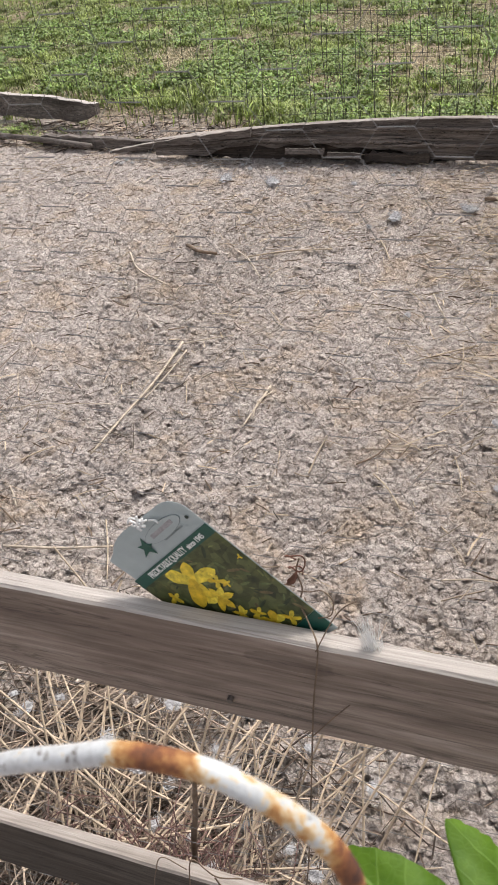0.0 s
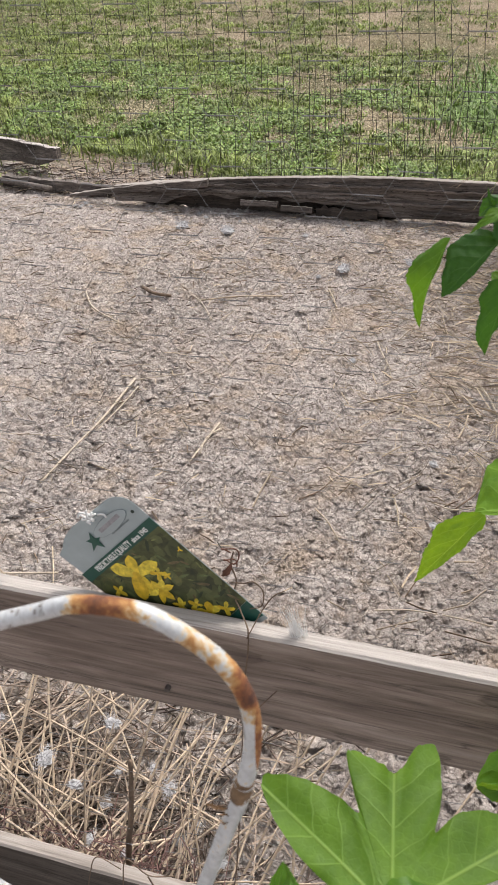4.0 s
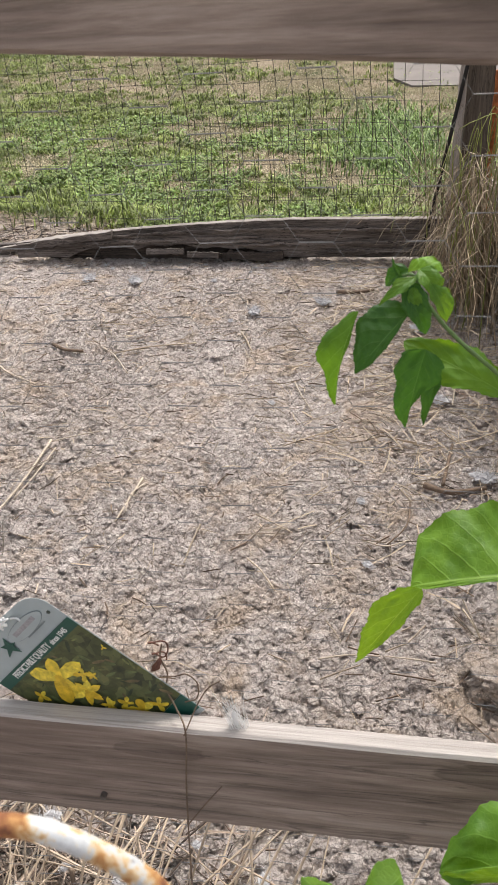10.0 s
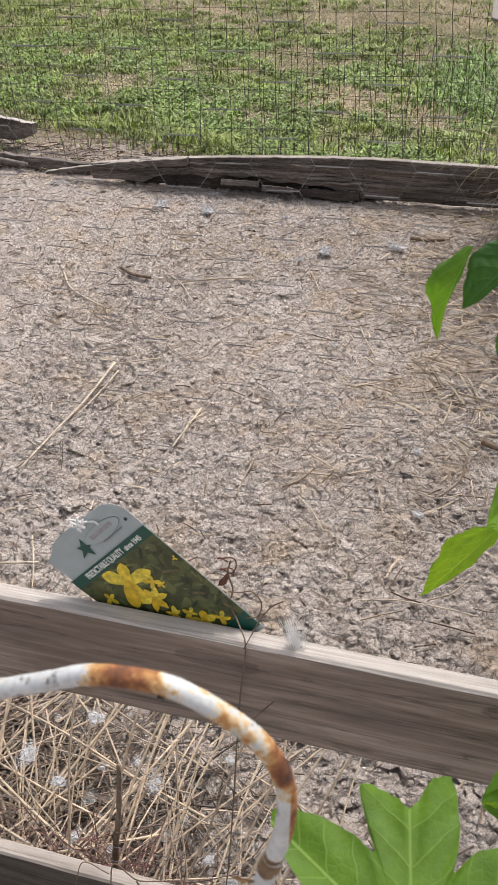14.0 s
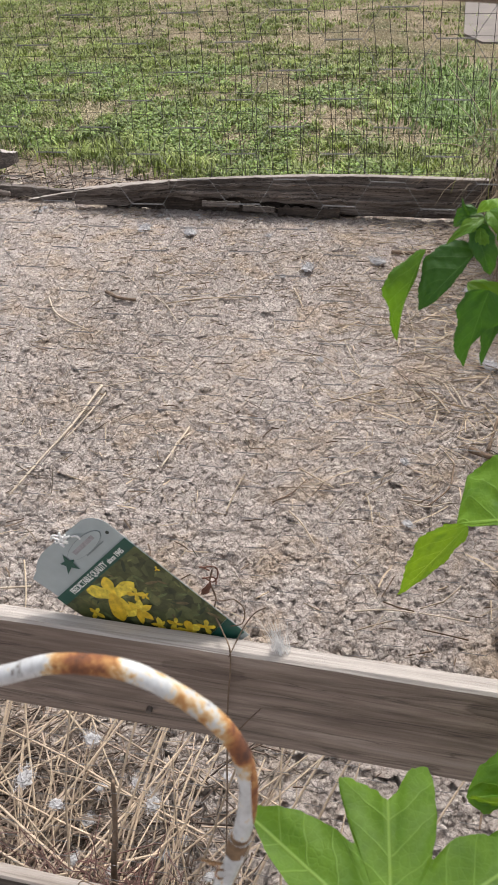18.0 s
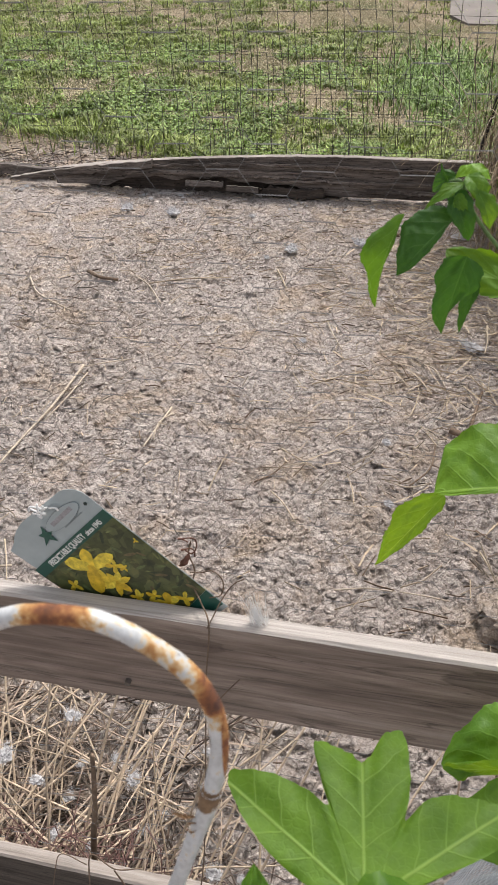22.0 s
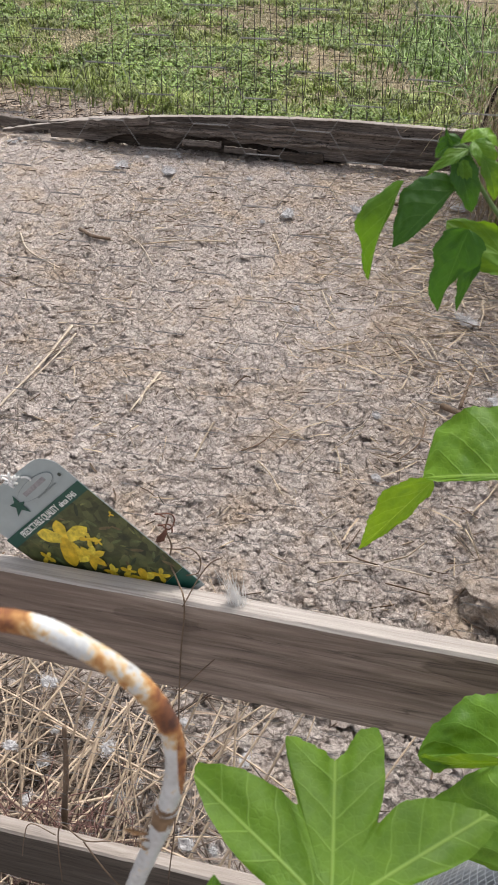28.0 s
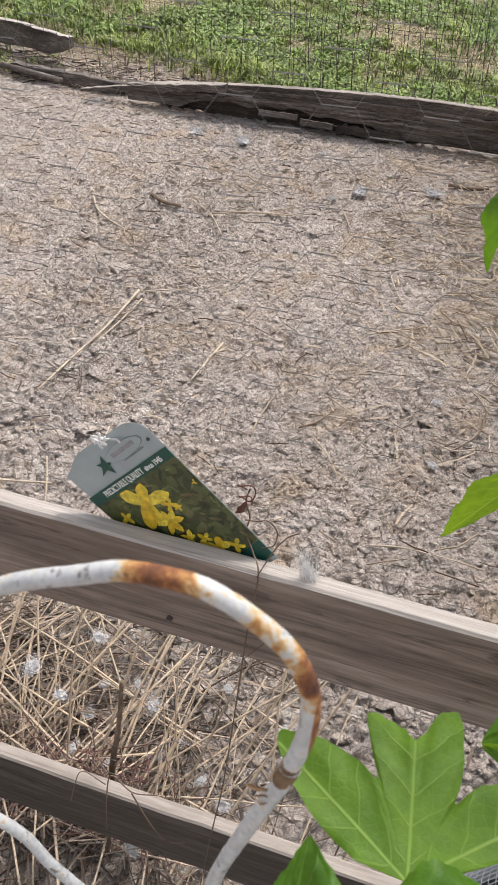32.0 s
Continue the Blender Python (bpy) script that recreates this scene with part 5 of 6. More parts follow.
# stalk end, tip, facing, half-widths above and below the midrib, arch, fold, curl, material
VINE_LEAVES = [
    ((0.246, -0.012, 1.156), (0.145, -0.018, 1.141), (-0.1, -0.5, 0.85), (0.45, 0.59, 0.58, 0.51, 0.38), (0.01, 0.02, 0.04, 0.05, 0.03), 0.05, 0.08, 0.1, leaf_mat),
    ((0.153, -0.02, 1.142), (0.105, -0.014, 1.053), (-0.3, -0.9, 0.1), (0.11, 0.19, 0.18, 0.11, 0.02), (0.07, 0.07, 0.06, 0.05, 0.02), 0.04, 0.1, 0, young_lit_mat),
    ((0.226, -0.012, 1.284), (0.285, 0.054, 1.316), (0.1, -0.5, 0.85), (0.4, 0.29, 0.13, 0.08, 0.03), (0.45, 0.33, 0.23, 0.14, 0.05), 0.04, 0.05, 0.0, sheen_mat),
    ((0.205, -0.012, 1.299), (0.13, 0.011, 1.33), (0.0, -0.8, 0.6), (0.09, 0.18, 0.19, 0.16, 0.09), (0.03, 0.11, 0.17, 0.21, 0.13), 0.06, 0.1, 0.15, leaf_mat),
    ((0.143, -0.02, 1.338), (0.133, -0.027, 1.284), (-0.4, -0.9, 0.2), (0.27, 0.3, 0.1, 0.01, 0.01), (0.24, 0.27, 0.24, 0.2, 0.08), 0.05, 0.25, 0.1, old_shade_mat),
    ((0.152, -0.01, 1.319), (0.145, -0.019, 1.282), (0.2, -0.95, 0.2), (0.08, 0.11, 0.04, 0.02, 0.01), (0.26, 0.24, 0.21, 0.14, 0.05), 0.05, 0.3, 0, old_shade_mat),
    ((0.1, -0.03, 1.367), (0.087, -0.038, 1.305), (-0.4, -0.9, 0.2), (0.01, 0.04, 0.01, 0.01, 0.01), (0.13, 0.24, 0.22, 0.15, 0.06), 0.14, 0.3, 0.25, front_mat),
    ((0.133, -0.02, 1.365), (0.099, -0.042, 1.33), (-0.1, -0.8, 0.6), (0.29, 0.37, 0.42, 0.25, 0.09), (0.02, 0.05, 0.08, 0.11, 0.04), 0.06, 0.12, 0.2, old_shade_mat),
    ((0.134, -0.015, 1.384), (0.112, -0.029, 1.37), (0.0, -0.7, 0.7), (0.07, 0.16, 0.15, 0.11, 0.04), (0.1, 0.15, 0.12, 0.07, 0.02), 0.1, 0.3, 0.2, leaf_mat),
    ((0.129, -0.01, 1.385), (0.151, -0.01, 1.385), (0.0, -0.5, 0.85), (0.32, 0.39, 0.44, 0.39, 0.3), (0.02, 0.06, 0.1, 0.07, 0.02), 0.2, 0.3, 0.4, young_lit_mat),
    ((0.142, -0.02, 1.383), (0.154, -0.021, 1.357), (0.4, -0.9, 0.2), (0.09, 0.3, 0.27, 0.23, 0.08), (0.09, 0.18, 0.17, 0.13, 0.04), 0.15, 0.3, 0.3, leaf_mat),
    ((0.132, -0.02, 1.379), (0.136, -0.024, 1.364), (-0.2, -0.95, 0.2), (0.23, 0.31, 0.31, 0.29, 0.1), (0.14, 0.23, 0.22, 0.13, 0.04), 0.2, 0.4, 0.3, leaf_mat),
    ((0.125, -0.01, 1.381), (0.119, -0.005, 1.394), (-0.5, -0.85, 0.1), (0.12, 0.17, 0.14, 0.1, 0.03), (0.02, 0.12, 0.09, 0.05, 0.02), 0.1, 0.4, 0, old_shade_mat),
    ((0.13, -0.008, 1.386), (0.116, -0.004, 1.374), (-0.3, -0.8, 0.6), (0.3, 0.4, 0.35, 0.25, 0.1), (0.2, 0.3, 0.3, 0.2, 0.08), 0.2, 0.5, 0.5, old_shade_mat),
    ((0.136, -0.012, 1.388), (0.148, -0.02, 1.372), (0.3, -0.9, 0.3), (0.25, 0.35, 0.35, 0.3, 0.1), (0.2, 0.3, 0.3, 0.2, 0.1), 0.25, 0.5, 0.5, leaf_mat),
    ((0.128, -0.016, 1.38), (0.142, -0.024, 1.35), (0.0, -0.9, 0.3), (0.2, 0.28, 0.26, 0.2, 0.1), (0.15, 0.2, 0.2, 0.14, 0.06), 0.2, 0.4, 0.4, old_shade_mat),
    ((0.248, 0.0, 1.143), (0.243, -0.034, 1.085), (-0.3, -0.8, 0.5), (0.24, 0.4, 0.38, 0.36, 0.34), (0.15, 0.18, 0.19, 0.2, 0.23), 0.05, 0.1, 0.1, old_shade_mat),
    ((0.331, 0.0, 1.166), (0.263, -0.06, 1.106), (0.0, -0.7, 0.7), (0.11, 0.21, 0.22, 0.15, 0.05), (0.07, 0.02, 0.01, 0.04, 0.03), 0.06, 0.1, 0.1, leaf_mat),
    ((0.331, 0.015, 1.135), (0.272, -0.033, 1.081), (0.1, -0.8, 0.6), (0.03, 0.07, 0.1, 0.06, 0.02), (0.05, 0.18, 0.31, 0.42, 0.29), 0.05, 0.15, 0.1, old_shade_mat),
    ((0.319, -0.012, 1.239), (0.236, -0.041, 1.21), (0.0, -0.7, 0.7), (0.28, 0.28, 0.22, 0.12, 0.04), (0.09, 0.06, 0.15, 0.18, 0.09), 0.05, 0.12, 0.1, old_shade_mat),
    ((0.338, 0.005, 1.197), (0.271, -0.045, 1.147), (0.0, -0.7, 0.7), (0.25, 0.29, 0.31, 0.26, 0.1), (0.09, 0.16, 0.1, 0.08, 0.03), 0.05, 0.12, 0.1, old_shade_mat),
    ((0.316, -0.012, 1.33), (0.295, -0.045, 1.269), (-0.2, -0.8, 0.5), (0.04, 0.1, 0.17, 0.24, 0.29), (0.2, 0.21, 0.17, 0.13, 0.07), 0.05, 0.15, 0.1, old_shade_mat),
    ((0.336, -0.03, 1.165), (0.319, -0.068, 1.042), (-0.3, -0.85, 0.3), (0.02, 0.06, 0.1, 0.08, 0.03), (0.1, 0.13, 0.12, 0.08, 0.04), 0.06, 0.2, 0.1, leaf_mat),
    ((0.241, 0.06, 1.461), (0.19, 0.072, 1.408), (0.1, -0.9, -0.3), (0.17, 0.34, 0.24, 0.14, 0.05), (0.01, 0.02, 0.02, 0.02, 0.01), 0.02, 0.1, 0, young_lit_mat),
    ((0.266, 0.06, 1.474), (0.257, 0.088, 1.388), (0.1, -0.9, -0.3), (0.14, 0.24, 0.17, 0.12, 0.04), (0.21, 0.17, 0.12, 0.08, 0.03), 0.02, 0.1, 0, young_lit_mat),
]
for k, leaf in enumerate(VINE_LEAVES):
    part("leaf", blade_mesh("leaf", *leaf, seed=k, quilt=0.013), vine)

bush = thing("leafy_shrub", "broad green lobed leaves on soft green stems", "shrub")
stem_part([(0.46, -0.3, 0.0), (0.45, -0.32, 0.6), (0.38, -0.31, 0.96), (0.3, -0.302, 0.992), (0.254, -0.3, 0.99), (0.205, -0.3, 0.992), (0.15, -0.3, 0.996)], 0.0042, 0.0022, bush)
stem_part([(0.235, -0.3, 0.99), (0.2, -0.306, 0.985), (0.163, -0.313, 1.003)], 0.0014, 0.0011, bush)
stem_part([(0.15, -0.3, 0.996), (0.125, -0.33, 0.99), (0.12, -0.32, 1.03), (0.121, -0.308, 1.066)], 0.002, 0.0015, bush)
stem_part([(0.15, -0.3, 0.996), (0.1, -0.36, 1.0), (0.082, -0.405, 1.06), (0.085, -0.402, 1.098)], 0.002, 0.0016, bush)
stem_part([(0.1, -0.36, 1.0), (0.078, -0.39, 1.04), (0.075, -0.393, 1.09)], 0.0012, 0.001, bush)
stem_part([(0.42, -0.31, 0.85), (0.38, -0.16, 0.9), (0.35, -0.1, 0.925), (0.313, -0.081, 0.936)], 0.0016, 0.0014, bush)
stem_part([(0.43, -0.31, 0.75), (0.3, -0.22, 0.82), (0.275, -0.185, 0.86), (0.268, -0.174, 0.884)], 0.0016, 0.0013, bush)
stem_part([(0.42, -0.31, 0.8), (0.38, -0.2, 0.82), (0.351, -0.164, 0.821)], 0.0014, 0.0012, bush)
PALM_RIM = ((79, 0.03), (67, 0.059), (58, 0.088), (50, 0.111), (44, 0.101), (36, 0.087), (29, 0.072), (22, 0.057), (20, 0.075), (18.5, 0.097), (12, 0.096), (5, 0.089), (1, 0.082),
            (-4, 0.089), (-8, 0.102), (-15, 0.106), (-21, 0.084), (-25, 0.066), (-28, 0.055), (-33, 0.072), (-43, 0.088), (-53, 0.105), (-59, 0.11), (-64, 0.092), (-67, 0.071), (-69, 0.048), (-71, 0.026))
part("leaf", lobed_mesh("leaf", (0.121, -0.308, 1.066), (-0.115, 0.974, 0.195), (0, -0.2, 1), PALM_RIM, ((52, 0.12, 0.045), (0, 0.1, 0.045), (-56, 0.115, 0.045)), palm_mat, 21), bush, "broad five-pointed lobed leaf")
BUSH_LEAVES = [
    ((0.085, -0.402, 1.098), (0.179, -0.334, 1.117), (0.2, -0.5, 0.8), (0.16, 0.32, 0.4, 0.41, 0.15), (0.05, 0.06, 0.09, 0.1, 0.05), 0.07, 0.16, 0.2, front_mat),
    ((0.075, -0.393, 1.09), (0.065, -0.342, 1.151), (-0.5, -0.7, 0.5), (0.1, 0.24, 0.36, 0.46, 0.2), (0.12, 0.2, 0.16, 0.12, 0.05), 0.08, 0.25, 0.25, front_mat),
    ((0.163, -0.313, 1.004), (0.123, -0.335, 0.991), (0.0, -0.5, 0.85), (0.08, 0.24, 0.28, 0.3, 0.26), (0.05, 0.14, 0.23, 0.33, 0.18), 0.05, 0.15, 0.1, leaf_mat),
    ((0.313, -0.081, 0.936), (0.179, -0.104, 0.919), (0.0, -0.6, 0.8), (0.26, 0.39, 0.38, 0.31, 0.16), (0.01, 0.01, 0.01, 0.03, 0.09), 0.04, 0.06, 0.12, leaf_mat),
    ((0.278, -0.115, 0.968), (0.181, -0.103, 0.912), (0.0, -0.9, -0.2), (0.03, 0.08, 0.12, 0.16, 0.11), (0.01, 0.01, 0.04, 0.08, 0.19), 0.03, 0.05, 0.0, young_lit_mat),
    ((0.271, -0.172, 0.887), (0.248, -0.099, 0.93), (0.0, -0.5, 0.85), (0.12, 0.3, 0.4, 0.45, 0.47), (0.24, 0.72, 0.82, 0.79, 0.34), 0.05, 0.08, 0.1, leaf_mat),
    ((0.266, -0.176, 0.881), (0.349, -0.168, 0.884), (0.0, -0.4, 0.9), (0.02, 0.07, 0.1, 0.12, 0.13), (0.05, 0.16, 0.18, 0.17, 0.09), 0.05, 0.12, 0.1, young_lit_mat),
    ((0.351, -0.164, 0.821), (0.303, -0.205, 0.797), (0.0, -0.5, 0.85), (0.09, 0.27, 0.28, 0.26, 0.11), (0.1, 0.31, 0.51, 0.48, 0.22), 0.05, 0.12, 0.1, old_shade_mat),
]
for k, leaf in enumerate(BUSH_LEAVES):
    part("leaf", blade_mesh("leaf", *leaf, seed=40 + k, quilt=0.026 if k < 2 else 0.016), bush)
part("leaf", blade_mesh("leaf", (0.125, -0.385, 0.99), (0.1, -0.365, 1.05), (0.2, -0.6, 0.75), (0.3, 0.5, 0.5, 0.4, 0.2), (0.2, 0.4, 0.45, 0.4, 0.2), 0.05, 0.15, 0.1, leaf_mat, 60), bush)

# ---- rusted rod ----
rod = thing("garden_hoop", "thin white painted metal hoop, flaking and rusted orange", "garden hoop")
ARCH = [(-0.215, 1.0), (-0.2, 1.12), (-0.165, 1.2), (-0.117, 1.256), (-0.085, 1.284), (-0.054, 1.306), (-0.03, 1.319), (-0.012, 1.328), (0.01, 1.331), (0.023, 1.328), (0.037, 1.32), (0.047, 1.311), (0.054, 1.298), (0.057, 1.281), (0.056, 1.26), (0.052, 1.238)]
part("arch", tube_mesh("arch", spline([(x, -0.365, z) for x, z in ARCH], 10), 0.0037, rod_mat, 14, 0.015, 4), rod)
part("arm", tube_mesh("arm", spline([(x, -0.365, z) for x, z in ((0.053, 1.243), (0.051, 1.23), (0.046, 1.212), (0.036, 1.172), (0.027, 1.131), (0.022, 1.086), (0.02, 1.043), (0.03, 0.98), (0.05, 0.6), (0.05, -0.02))], 10), lambda s: 0.0037 + 0.0008 * math.exp(-(s / 0.006) ** 2), rod_mat, 14, 0.02, 7), rod)
part("joint", tube_mesh("joint", spline([(0.0535, -0.365, 1.246), (0.0522, -0.365, 1.239), (0.0505, -0.365, 1.231)], 6), lambda s: 0.0037 + 0.0007 * math.sin(3.1 * s) ** 0.5, joint_mat, 12, 0.04, 8), rod, "rust-caked joint")
part("brace", tube_mesh("brace", spline([(-0.2, -0.345, 1.1), (-0.15, -0.335, 1.04), (-0.113, -0.33, 1.005), (-0.095, -0.33, 0.975), (-0.06, -0.33, 0.935), (0.0, -0.345, 0.9), (0.04, -0.362, 0.89)], 8), 0.0038, rod_mat, 12, 0.02, 5), rod)
part("leg", tube_mesh("leg", [Vector((-0.215, -0.365, 1.01)), Vector((-0.22, -0.365, 0.5)), Vector((-0.22, -0.365, -0.02))], 0.0042, rod_mat, 12, 0.02, 6), rod)

# ---- dead tendrils ----
tendril = thing("dead_tendril", "thin brown dead tendril curling up across the rail", "tendril")
red_twig = plain("reddish_tendril", (0.13, 0.055, 0.035), 0.4, 60, 0.8)
for pts, r in (([(-0.1, -0.03, 0.1), (-0.08, -0.012, 0.4), (-0.071, -0.006, 0.514), (-0.063, -0.006, 0.672), (-0.058, -0.006, 0.797), (-0.055, -0.005, 0.863), (-0.05, -0.004, 0.934), (-0.062, 0.014, 0.945), (-0.074, 0.028, 0.955), (-0.072, 0.03, 0.975), (-0.077, 0.03, 0.995), (-0.074, 0.03, 1.012)], 0.0009),
               ([(-0.052, -0.004, 0.93), (-0.041, 0.015, 0.953), (-0.029, 0.015, 0.976), (-0.018, 0.016, 0.985)], 0.0007),
               ([(-0.076, 0.028, 0.972), (-0.063, 0.026, 0.976), (-0.052, 0.025, 0.981), (-0.042, 0.025, 0.97), (-0.044, 0.025, 0.95), (-0.056, 0.024, 0.944)], 0.0007),
               ([(-0.058, -0.005, 0.797), (-0.034, -0.005, 0.839), (-0.02, -0.004, 0.861)], 0.0007)):
    part("shoot", tube_mesh("shoot", spline(pts), r, twig_mat, 5), tendril)
part("curl", tube_mesh("curl", [Vector((-0.077 + (0.006 + 0.0004 * t) * math.cos(t), 0.03 + 0.003 * math.sin(2 * t), 0.992 + 0.0022 * t + 0.006 * math.sin(t))) for t in np.linspace(0, 11, 60)], 0.0008, red_twig, 5), tendril, "reddish coiled tip")
part("withered_leaf", blade_mesh("withered_leaf", (-0.076, 0.028, 0.998), (-0.086, 0.024, 0.982), (0.4, -0.8, 0.2), (0.1, 0.2, 0.22, 0.15, 0.06), (0.1, 0.18, 0.2, 0.15, 0.06), 0.2, 0.5, 0.3, red_twig, 3, 12, 4), tendril, "shrivelled red-brown leaf")
part("shoot", tube_mesh("shoot", spline([(-0.245, -0.012, 0.3), (-0.24, -0.01, 0.4), (-0.235, 0.0, 0.44), (-0.2, -0.008, 0.43), (-0.16, -0.01, 0.45)]), 0.001, twig_mat, 5), tendril)
part("shoot", tube_mesh("shoot", spline([(-0.2, -0.01, 0.43), (-0.175, -0.012, 0.37), (-0.15, -0.012, 0.33), (-0.12, -0.01, 0.34)]), 0.0012, twig_mat, 5), tendril)
part("shoot", tube_mesh("shoot", spline([(-0.24, -0.01, 0.43), (-0.275, -0.01, 0.445), (-0.29, -0.012, 0.4), (-0.3, -0.012, 0.35)]), 0.0008, twig_mat, 5), tendril)
thing("dry_stick", "thin dark upright stick standing in the straw", "stick",
      data=tube_mesh("dry_stick", spline([(-0.3, 0.075, 0.0), (-0.275, 0.07, 0.3), (-0.255, 0.068, 0.45), (-0.243, 0.065, 0.57)]), lambda s: 0.006 - 0.003 * s, twig_mat, 7, 0.08, 3))
dead_mat = plain("dead_leaf", (0.13, 0.07, 0.03), 0.6, 90, 0.8)
shred = thing("dead_leaf", "small curled brown dead leaf clinging to the hoop", "dead leaf")
rng = np.random.default_rng(17)
for k in range(4):
    p = Vector((0.045, -0.366, 1.222)) + Vector(rng.normal(0, 0.002, 3))
    q = p + Vector((rng.normal(-0.005, 0.001), -0.001, rng.normal(0, 0.003)))
    part("blade", blade_mesh("blade", p, q, (rng.normal(), -0.8, rng.normal()), (0.06, 0.12, 0.1, 0.12, 0.05), (0.05, 0.1, 0.14, 0.1, 0.05), 0.4, 0.9, 0.6, dead_mat, k, 10, 4), shred)
shred = thing("dead_leaf", "shrivelled brown dead leaf hanging from the hoop", "dead leaf")
part("blade", blade_mesh("blade", (-0.078, -0.366, 1.284), (-0.082, -0.368, 1.245), (0.2, -0.9, 0.2), (0.08, 0.1, 0.2, 0.12, 0.1), (0.1, 0.2, 0.12, 0.22, 0.06), 0.3, 0.9, 0.9, dead_mat, 43, 24, 6), shred)

# ---- plant tag ----
tag = thing("plant_tag", "wedge-shaped printed plant tag with yellow flowers, leaning on the netting", "plant tag")
tag.matrix_basis = Matrix.Translation((-0.268, 0.026, 0.988)) @ Matrix(((0.745, 0.0, 0.667, 0), (0, 1, 0, 0), (-0.667, 0, 0.745, 0), (0, 0, 0, 1)))
card_grey = plain("card_grey", (0.36, 0.41, 0.42), 0.06, 60, 0.35, 0, 0)
card_green = plain("card_dark_green", (0.012, 0.075, 0.055), 0.1, 60, 0.35, 0, 0)
print_white = plain("card_white", (0.75, 0.77, 0.75), 0.03, 60, 0.4, 0, 0)
petal_yellow = plain("print_yellow", (0.68, 0.5, 0.04), 0.35, 120, 0.35, 0, 0)
petal_deep = plain("print_amber", (0.6, 0.4, 0.025), 0.35, 120, 0.35, 0, 0)


def photo_material():
    m, nd, ln, bs = material("print_foliage")
    vec = coords(nd, ln, (1, 1, 1))
    v = nd.new("ShaderNodeTexVoronoi")
    v.inputs["Scale"].default_value = 130
    ln.new(vec, v.inputs["Vector"])
    col = ramp(nd, ln, v.outputs["Color"], [(0.2, (0.02, 0.03, 0.014)), (0.55, (0.07, 0.09, 0.03)), (0.85, (0.17, 0.19, 0.075))])
    col = blend(nd, ln, 0.55, col, ramp(nd, ln, noise_tex(nd, ln, vec, 45, 5, 0.65, 1.0), [(0.36, (0.02, 0.025, 0.014)), (0.55, (0.075, 0.085, 0.03)), (0.72, (0.2, 0.17, 0.06))]))
    ln.new(col, bs.inputs["Base Color"])
    bs.inputs["Roughness"].default_value = 0.3
    return m


photo_mat = photo_material()


def card(name, outline, y, mat, thick=0.0004, under=None):
    """A flat printed shape of the tag, in the tag's own plane."""
    n = len(outline)
    verts = [(u, y, w) for u, w in outline] + [(u, y + thick, w) for u, w in outline]
    faces = [tuple(range(n)), tuple(reversed(range(n, 2 * n)))] + [(i, n + i, n + (i + 1) % n, (i + 1) % n) for i in range(n)]
    return part(name, mesh_from(name, verts, faces, mat), under or tag)


def arc(cu, cw, ru, rw, a0, a1, n=10):
    return [(cu + ru * math.cos(radians(a0 + (a1 - a0) * i / n)), cw + rw * math.sin(radians(a0 + (a1 - a0) * i / n))) for i in range(n + 1)]


head = [(0.012, -0.016)] + arc(0.03, 0.03, 0.031, 0.046, 225, 180, 5) + arc(0.024, 0.088, 0.022, 0.025, 170, 90, 8)
card("card", head + [(0.208, 0.113), (0.208, 0.03), (0.17, -0.006)], 0.0, card_grey)
card("stripe", [(0.0445, -0.016), (0.0445, 0.1128), (0.0575, 0.1128), (0.0575, -0.016)], -0.0012, card_green)
card("photo", [(0.0575, -0.016), (0.0575, 0.1128), (0.178, 0.1128), (0.19, 0.02), (0.166, -0.008)], -0.0012, photo_mat)
card("corner", [(0.1785, 0.1128), (0.202, 0.1128), (0.202, 0.03), (0.19, 0.02)], -0.0012, card_green)
print_grey = plain("print_grey", (0.2, 0.235, 0.24), 0.1, 60, 0.4, 0, 0)
card("logo_ring", arc(0.023, 0.07, 0.0092, 0.0285, 0, 350, 30), -0.0008, print_grey)
card("logo_ring", arc(0.023, 0.07, 0.0087, 0.0278, 0, 350, 30), -0.0012, card_grey)
card("logo_bar", [(0.0195, 0.053), (0.0195, 0.088), (0.0245, 0.088), (0.0245, 0.053)], -0.0014, plain("print_pale_red", (0.3, 0.29, 0.3), 0.25, 300, 0.4, 0, 0))
card("logo_bar", [(0.032, 0.062), (0.032, 0.092), (0.0334, 0.092), (0.0334, 0.062)], -0.0014, print_grey)
star = []
for k in range(10):
    r = (0.0125, 0.0045, 0.009, 0.004, 0.012, 0.005, 0.0095, 0.0045, 0.014, 0.005)[k]
    star.append((0.026 + r * math.cos(radians(36 * k + 15)), 0.037 + 1.1 * r * math.sin(radians(36 * k + 15))))
card("logo_leaf", star, -0.0016, card_green)
card("hole", arc(0.029, 0.104, 0.002, 0.002, 0, 340, 12), -0.001, plain("hole_shadow", (0.05, 0.06, 0.05), 0.1, 60, 0.8, 0, 0))


petal_pale = plain("print_lemon", (0.74, 0.57, 0.06), 0.4, 170, 0.35, 0, 0)
petal_mats = (petal_yellow, petal_pale, petal_deep, petal_yellow, petal_pale)


